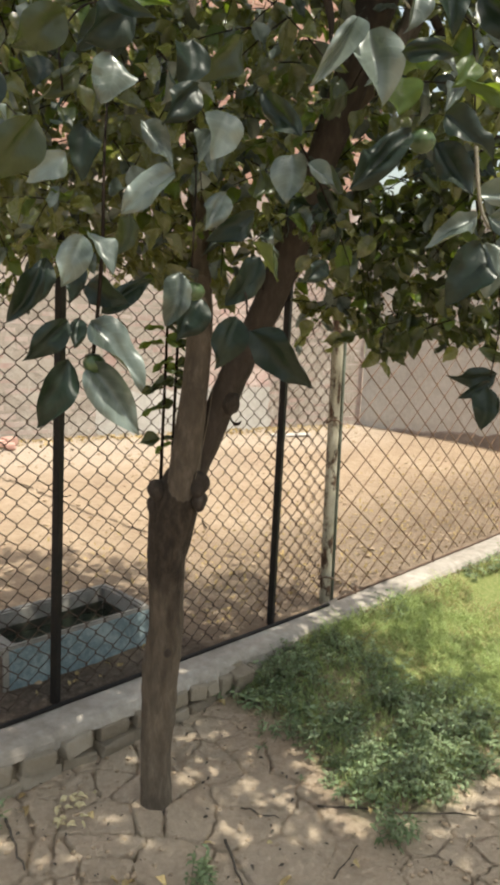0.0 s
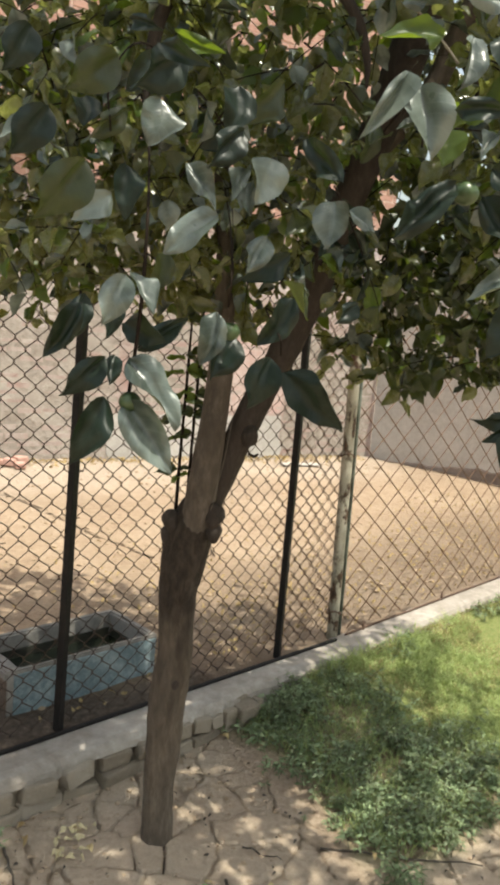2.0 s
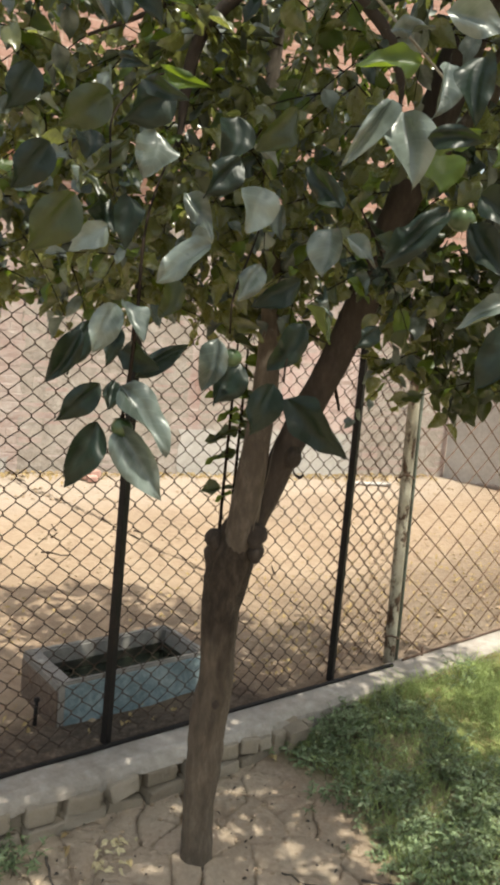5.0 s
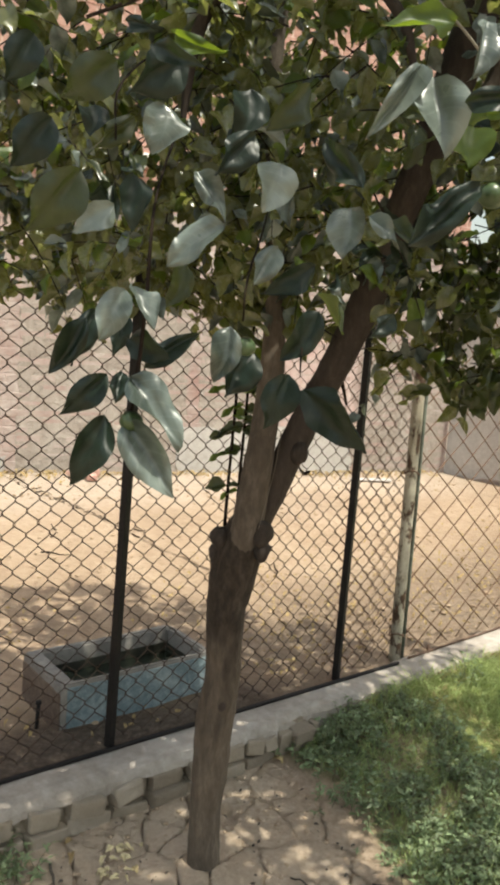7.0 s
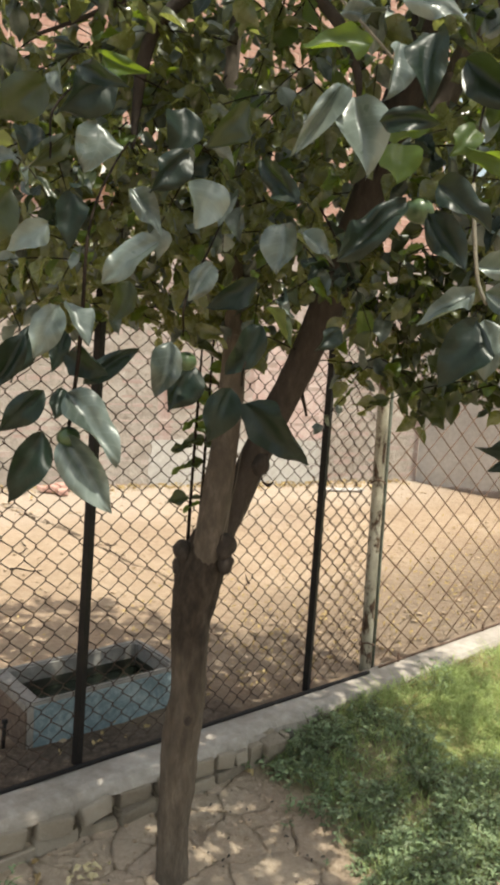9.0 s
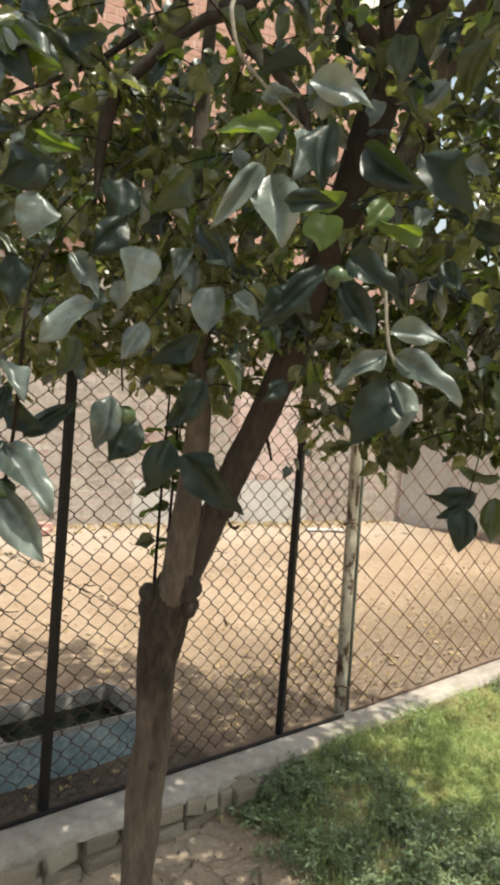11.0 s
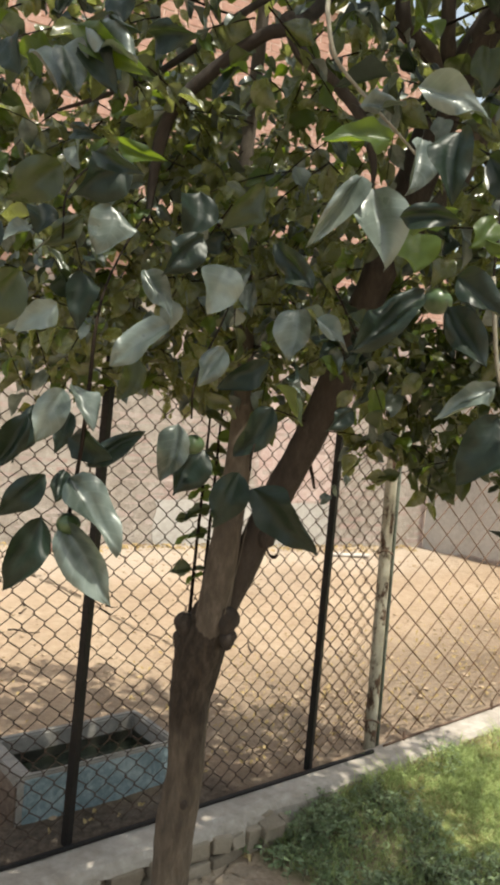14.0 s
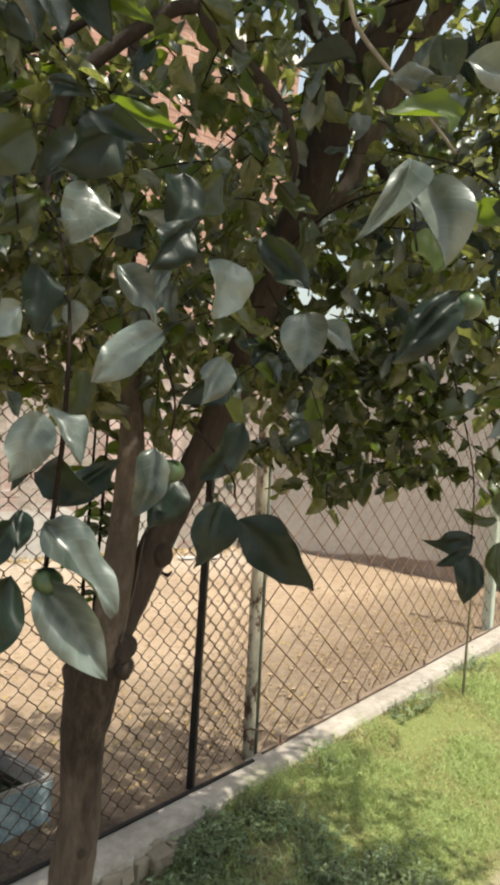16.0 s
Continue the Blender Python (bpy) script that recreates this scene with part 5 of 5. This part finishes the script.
for i in range(22):
    p = Vector((-0.288 + 0.016 * r_.choice((-1, 1)), 2.93, 1.14 + (0.36 if i > 12 else 0.5) * r_.random()))
    o = Vector((r_.choice((-1, 1)), r_.uniform(-0.5, 0.3), r_.uniform(-0.5, 0.2)))
    L = r_.uniform(0.055, 0.085)
    ob = under(new("leaf", (OLIVE_MESH if i % 3 else FRESH_MESH * 2)[i % 6]), tree)
    ob.matrix_local = Matrix.Translation(p - ROOT) @ leaf_frame(p, p + o, Vector((r_.uniform(-0.4, 0.4), -0.6, 1))) @ Matrix.Diagonal((L, L, L, 1))


# ---- lawn, weeds, litter ----
def blades(name, x, y, h, w, lean, material, label, category):
    """Grass: each blade a bent strip of three quads."""
    n = len(x)
    a = rng.uniform(0, 2 * np.pi, n)
    dx, dy = np.cos(a), np.sin(a)
    b = rng.uniform(0, 2 * np.pi, n)
    lx, ly = np.cos(b) * lean * h, np.sin(b) * lean * h
    V = np.empty((n, 7, 3))
    for k, (u, ww) in enumerate(((0, 1.0), (0.4, 0.9), (0.75, 0.55))):
        for s, sg in ((0, -1), (1, 1)):
            V[:, 2 * k + s] = np.column_stack((x + sg * dx * w * ww + lx * u * u, y + sg * dy * w * ww + ly * u * u, h * u * (1 - 0.25 * lean * u)))
    V[:, 6] = np.column_stack((x + lx, y + ly, h * (1 - 0.25 * lean)))
    V[:, :, 2] += bank(x, y)[:, None]
    F = []
    for i in range(n):
        o = 7 * i
        F += [(o, o + 1, o + 3, o + 2), (o + 2, o + 3, o + 5, o + 4), (o + 4, o + 5, o + 6)]
    uv = np.tile(np.array([(-1, 0), (1, 0), (-1, 2), (1, 2), (-1, 4), (1, 4), (0, 6)], float), (n, 1))
    ob = new(name, mesh_of(name, V.reshape(-1, 3), F, material, True, uv))
    return tagged(ob, label, category, kind="stuff")


def scatter(n, x0, x1, y0, y1):
    return rng.uniform(x0, x1, n), rng.uniform(y0, y1, n)


def fence_off(x, y):
    return (x - A.x) * N.x + (y - A.y) * N.y


def build_lawn():
    x, y = np.concatenate([scatter(90000, -0.3, 2.6, 2.9, 6.0), scatter(20000, 0.8, 5.0, 3.0, 9.0)], axis=1)
    d = np.array([lumps(a, b, 3.0, 7) for a, b in zip(x, y)])
    # dry, thin turf along the ledge and in worn spots
    worn = 0.4 * np.exp(-((fence_off(x, y) + 0.42) / 0.16) ** 2) * (y > 4.4) + 0.6 * np.exp(-((x - 1.45) ** 2 + (y - 5.0) ** 2) / 0.08) + 0.45 * np.exp(-((x - 0.62) ** 2 + (y - 3.85) ** 2) / 0.02)
    d = d - worn * (0.6 + 0.8 * rng.random(len(x)))
    keep = (y > border_y(x) + 0.03) & (fence_off(x, y) < -0.16 - 0.05 * d) & (d > -0.5)
    keep &= ~inside(WEEDS, x, y) | (rng.random(len(x)) < 0.06)
    x, y, d = x[keep], y[keep], d[keep]
    far = np.clip((y - 3) / 4, 0, 1)
    h = rng.uniform(0.018, 0.046, len(x)) * np.clip(1 + 0.7 * d, 0.4, 2) * np.array([1 + 0.5 * max(0.0, lumps(a, b, 11, 21)) for a, b in zip(x, y)])
    # left longer where it meets the ledge
    h *= 1 + 0.9 * np.exp(-((fence_off(x, y) + 0.2) / 0.1) ** 2)
    dry = rng.random(len(x)) < np.clip(0.15 - 1.6 * d, 0.03, 0.9)
    blades("lawn", x[~dry], y[~dry], h[~dry], 0.0016 + 0.0016 * far[~dry], rng.uniform(0.7, 1.7, (~dry).sum()), GRASS, "bright green short lawn grass", "grass")
    blades("dry_grass", x[dry], y[dry], h[dry] * 0.7, 0.0015 + 0.0015 * far[dry], rng.uniform(0.6, 1.5, dry.sum()), GRASS_DRY, "dry straw-coloured grass in the lawn", "grass")


build_lawn()


def build_weeds():
    """Low shaded weeds: leaning stems set with small leaves, thick in places and thin in others."""
    x, y = scatter(4300, -0.3, 1.05, 2.85, 4.05)
    k = np.array([lumps(a, b, 5, 13) > -0.36 for a, b in zip(x, y)]) & inside(WEEDS, x + rng.normal(0, 0.045, len(x)), y + rng.normal(0, 0.045, len(y)))
    # and tufts along the ledge
    s, o = rng.uniform(0.6, 6, 520), rng.uniform(-0.32, -0.18, 520)
    ex = np.array([along(a, b)[:2] for a, b in zip(s, o)])
    tuft = np.array([lumps(a, b, 2.5, 2) > 0.08 for a, b in ex])
    # a trampled spot in their midst
    k &= ((x - 0.36 - 0.5 * (y - 3.62)) ** 2 + 0.45 * (y - 3.62) ** 2 > 0.011) | (rng.random(len(x)) < 0.22)
    x, y = np.concatenate((x[k], ex[tuft, 0])), np.concatenate((y[k], ex[tuft, 1]))
    # stray seedlings on the bare mud
    for cx, cy, n, spread in ((0.45, 2.81, 22, 0.035), (-0.90, 2.87, 46, 0.05), (-0.83, 2.73, 26, 0.04), (-0.12, 2.58, 16, 0.025), (0.06, 3.34, 9, 0.05), (0.86, 3.2, 24, 0.05)):
        x, y = np.concatenate((x, rng.normal(cx, spread, n))), np.concatenate((y, rng.normal(cy, spread, n)))
    bv, bf, bu = blade(1.0, 0.34, 0.4, 0.4, 0.02, 1, 4, 3)
    bv, bu = bv[:15], bu[:15]
    bf = [g for g in bf if max(g) < 15]
    out = {"weeds": ([], [], [], WEED, "low leafy dark green weeds beside the ledge"), "greyish_weeds": ([], [], [], WEED_GREY, "greyish-green low weeds among the grass")}
    stems = []
    for i in range(len(x)):
        V, F, U, _, _ = out["greyish_weeds" if lumps(x[i], y[i], 9, 31) + rng.normal(0, 0.2) > 0.12 else "weeds"]
        thick = max(0.0, 0.55 + 1.3 * lumps(x[i], y[i], 6, 11))
        h = rng.uniform(0.025, 0.075) * (0.6 + thick)
        a = rng.uniform(0, 2 * math.pi)
        lean = Vector((math.cos(a), math.sin(a), 0)) * rng.uniform(0.1, 0.9) * h
        foot = Vector((x[i], y[i], float(bank(x[i], y[i])) - 0.006))
        top = foot + lean + Vector((0, 0, h))
        mid = foot + lean * 0.35 + Vector((0, 0, h * 0.6))
        stems.append(tube([foot, mid, top], [0.0016, 0.0013, 0.0007], 3, closed=False))
        for j in range(int(5 + 7 * thick)):
            u = 0.25 + 0.75 * rng.random() ** 0.7
            p = foot.lerp(mid, u / 0.6) if u < 0.6 else mid.lerp(top, (u - 0.6) / 0.4)
            a = j * 2.4 + i
            L = rng.uniform(0.013, 0.04) * (1.15 - 0.4 * u)
            m = np.array(leaf_frame(p, p + Vector((math.cos(a), math.sin(a), rng.uniform(-0.2, 0.7))), Vector((rng.normal() * 0.3, rng.normal() * 0.3, 1))))
            b = 15 * len(V)
            V.append((bv * L) @ m[:3, :3].T + np.array(p))
            F += [tuple(q + b for q in g) for g in bf]
            U.append(bu)
    for name, (V, F, U, mat, text) in out.items():
        tagged(new(name, mesh_of(name, np.concatenate(V), F, mat, True, np.concatenate(U))), text, "weeds", kind="stuff")
    v, f = joined(stems)
    tagged(new("weed_stems", mesh_of("weed_stems", v, f, WEED_STEM)), "thin brownish stems of the low weeds", "weeds", kind="stuff")
    gx, gy = scatter(7500, -0.3, 1.05, 2.85, 4.05)
    k = inside(WEEDS, gx, gy)
    gx, gy = gx[k], gy[k]
    blades("coarse_grass", gx, gy, rng.uniform(0.025, 0.1, len(gx)), np.full(len(gx), 0.0015), rng.uniform(0.4, 1.4, len(gx)), GRASS, "coarse grass among the weeds", "grass")


def build_cane():
    """A thin cane stuck in the lawn."""
    cane = tagged(new("garden_cane"), "thin pale dry cane standing in the lawn", "cane")
    cane.location = (1.705, 5.31, float(bank(1.705, 5.31)) - 0.02)
    pts = [(0.012 * u * u, 0.004 * math.sin(u * 3), 0.86 * u) for u in np.linspace(0, 1, 22)]
    rad = [0.0085 * (1 - 0.35 * u) * (1.25 if k % 5 == 2 else 1.0) for k, u in enumerate(np.linspace(0, 1, 22))]
    under(new("stalk", mesh_of("stalk", *tube(pts, rad, 8, 0.05), WEED_STEM)), cane)


build_cane()
build_weeds()


def build_litter():
    """Twigs, dead leaves and clods lying on the bare soil."""
    r = random.Random(12)
    sticks = [((0.22, 2.93), (0.72, 2.93), 0.004), ((-0.06, 2.75), (0.02, 2.52), 0.005), ((-0.72, 2.78), (-0.60, 2.58), 0.005), ((0.25, 2.62), (0.33, 2.76), 0.003), ((-0.02, 2.9), (0.1, 2.86), 0.003)]
    for (x0, y0), (x1, y1), rad in sticks:
        pts = [(x0 + (x1 - x0) * u + 0.01 * noise.noise(Vector((u * 5, x0, 1))), y0 + (y1 - y0) * u + 0.012 * noise.noise(Vector((u * 5, x0, 4))), 0.008 + 0.004 * math.sin(u * 9)) for u in np.linspace(0, 1, 9)]
        v, f = tube(pts, [rad * (1 - 0.5 * u) for u in np.linspace(0, 1, 9)], 6, 0.2)
        tagged(new("fallen_twig", mesh_of("fallen_twig", v, f, BARK)), "thin dry brown twig lying on cracked mud", "twig", "fallen twigs")
    lm = [mesh_of("dead_leaf", v, f, LITTER, True, u) for v, f, u in SHAPES[:3]]
    # yellow bits: dried leaves, and a patch of sun put into their colour
    ly = mesh_of("dead_leaf", SHAPES[1][0], SHAPES[1][1], YELLOW_LITTER, True, SHAPES[1][2])
    spots = [(r.uniform(-1.0, 0.9), r.uniform(2.3, 2.95), 0) for _ in range(26)] + [(-0.17 + r.uniform(-0.08, 0.08), 3.52 + r.uniform(-0.06, 0.06), 0) for _ in range(7)] + [(-0.53 + r.uniform(-0.05, 0.05), 2.83 + r.uniform(-0.08, 0.08), 1) for _ in range(30)]
    for i, (x, y, kind) in enumerate(spots):
        L = r.uniform(0.02, 0.045) if not kind else r.uniform(0.015, 0.035)
        ob = new("dead_leaf", ly if kind else lm[i % 3])
        ob.matrix_world = Matrix.Translation((x, y, 0.012 + 0.004 * (i % 3))) @ pose(0, 0, 0, r.uniform(-15, 15), r.uniform(-20, 20), r.uniform(0, 360)) @ Matrix.Diagonal((L, L, L, 1))
        tagged(ob, "yellowed dead leaf lying on the mud" if kind else "dry brown dead leaf on the ground", "leaf", "fallen leaves")
    # clods and pebbles
    V, F, b = [], [], 0
    for zone in range(2):
        for _ in range(800 if zone == 0 else 1100):
            if zone == 0:
                x, y, z0, k = r.uniform(-1.2, 1.2), r.uniform(2.2, 3.3), 0.0, r.uniform(0.003, 0.010)
                if y > border_y(x):
                    continue
            else:
                p = along(r.uniform(-1.5, 6), r.uniform(0.05, 4.2))
                x, y, z0, k = p.x, p.y, YARD + 0.012 * lumps(p.x, p.y, 5, 6), r.uniform(0.006, 0.02)
            bm = bmesh.new()
            bmesh.ops.create_icosphere(bm, subdivisions=1, radius=k)
            V += [(x + v.co.x * r.uniform(0.7, 1.4), y + v.co.y * r.uniform(0.7, 1.4), z0 + v.co.z * 0.6 + k * 0.2) for v in bm.verts]
            F += [tuple(q.index + b for q in f.verts) for f in bm.faces]
            b += len(bm.verts)
            bm.free()
    tagged(new("clods", mesh_of("clods", V, F, PEBBLE, False)), "small clods and pebbles on the bare soil", "pebbles", kind="stuff")
    # dry leaf flakes drifted against the fence
    V, F, b = [], [], 0
    sv, sf, _ = blade(1.0, 0.6, 0.5, 0.4, 0.1, 2, 3, 3)
    sv, sf = sv[:12], [g for g in sf if max(g) < 12]
    for _ in range(2300):
        s, o = r.uniform(-1.4, 5.5), 0.04 + abs(r.gauss(0, 0.8))
        if o > 4.2 or r.random() > 0.4 + 0.6 * (s > 0.9):
            continue
        p = along(s, o, YARD + 0.02)
        k = r.uniform(0.012, 0.035)
        m = np.array(pose(p.x, p.y, p.z, r.uniform(-35, 35), r.uniform(-35, 35), r.uniform(0, 360)))
        V.append((sv * k) @ m[:3, :3].T + m[:3, 3])
        F += [tuple(q + b for q in g) for g in sf]
        b += 12
    # and along the foot of the building
    for _ in range(1100):
        q = W0 + WD * r.uniform(-3, 4.4) - WN * (0.04 + abs(r.gauss(0, 0.16)))
        k = r.uniform(0.02, 0.06)
        m = np.array(pose(q.x, q.y, YARD + 0.025, r.uniform(-35, 35), r.uniform(-35, 35), r.uniform(0, 360)))
        V.append((sv * k) @ m[:3, :3].T + m[:3, 3])
        F += [tuple(g_ + b for g_ in g) for g in sf]
        b += 12
    tagged(new("leaf_litter", mesh_of("leaf_litter", np.concatenate(V), F, LITTER, False)), "dry brown leaf litter on sandy soil along the fence", "leaf litter", kind="stuff")
    # crumbs of old leaves and bark on the mud
    V, F, b = [], [], 0
    for _ in range(260):
        x, y = r.uniform(-1.1, 0.9), r.uniform(2.3, 3.4)
        if y > border_y(x) + 0.05 or (x - A.x) * N.x + (y - A.y) * N.y > -0.2:
            continue
        k = r.uniform(0.006, 0.02)
        m = np.array(pose(x, y, 0.008, r.uniform(-35, 35), r.uniform(-35, 35), r.uniform(0, 360)))
        V.append((sv * k) @ m[:3, :3].T + m[:3, 3])
        F += [tuple(g_ + b for g_ in g) for g in sf]
        b += 12
    tagged(new("bark_crumbs", mesh_of("bark_crumbs", np.concatenate(V), F, BARK, False)), "dark crumbs of bark and leaf on cracked mud", "litter", kind="stuff")
    # sticks and straw in the yard
    for k in range(16):
        p = along(r.uniform(-0.8, 4.5), r.uniform(0.3, 4.0))
        a, L = r.uniform(0, 3.1), r.uniform(0.06, 0.2)
        pts = [(p.x + math.cos(a) * L * u, p.y + math.sin(a) * L * u, YARD + 0.015 + 0.006 * math.sin(u * 7 + k)) for u in np.linspace(0, 1, 6)]
        v, f = tube(pts, [0.006 * (1 - 0.5 * u) for u in np.linspace(0, 1, 6)], 5, 0.2)
        tagged(new("fallen_twig", mesh_of("fallen_twig", v, f, TWIG)), "dry twig lying on the sandy yard", "twig", "fallen twigs")


build_litter()
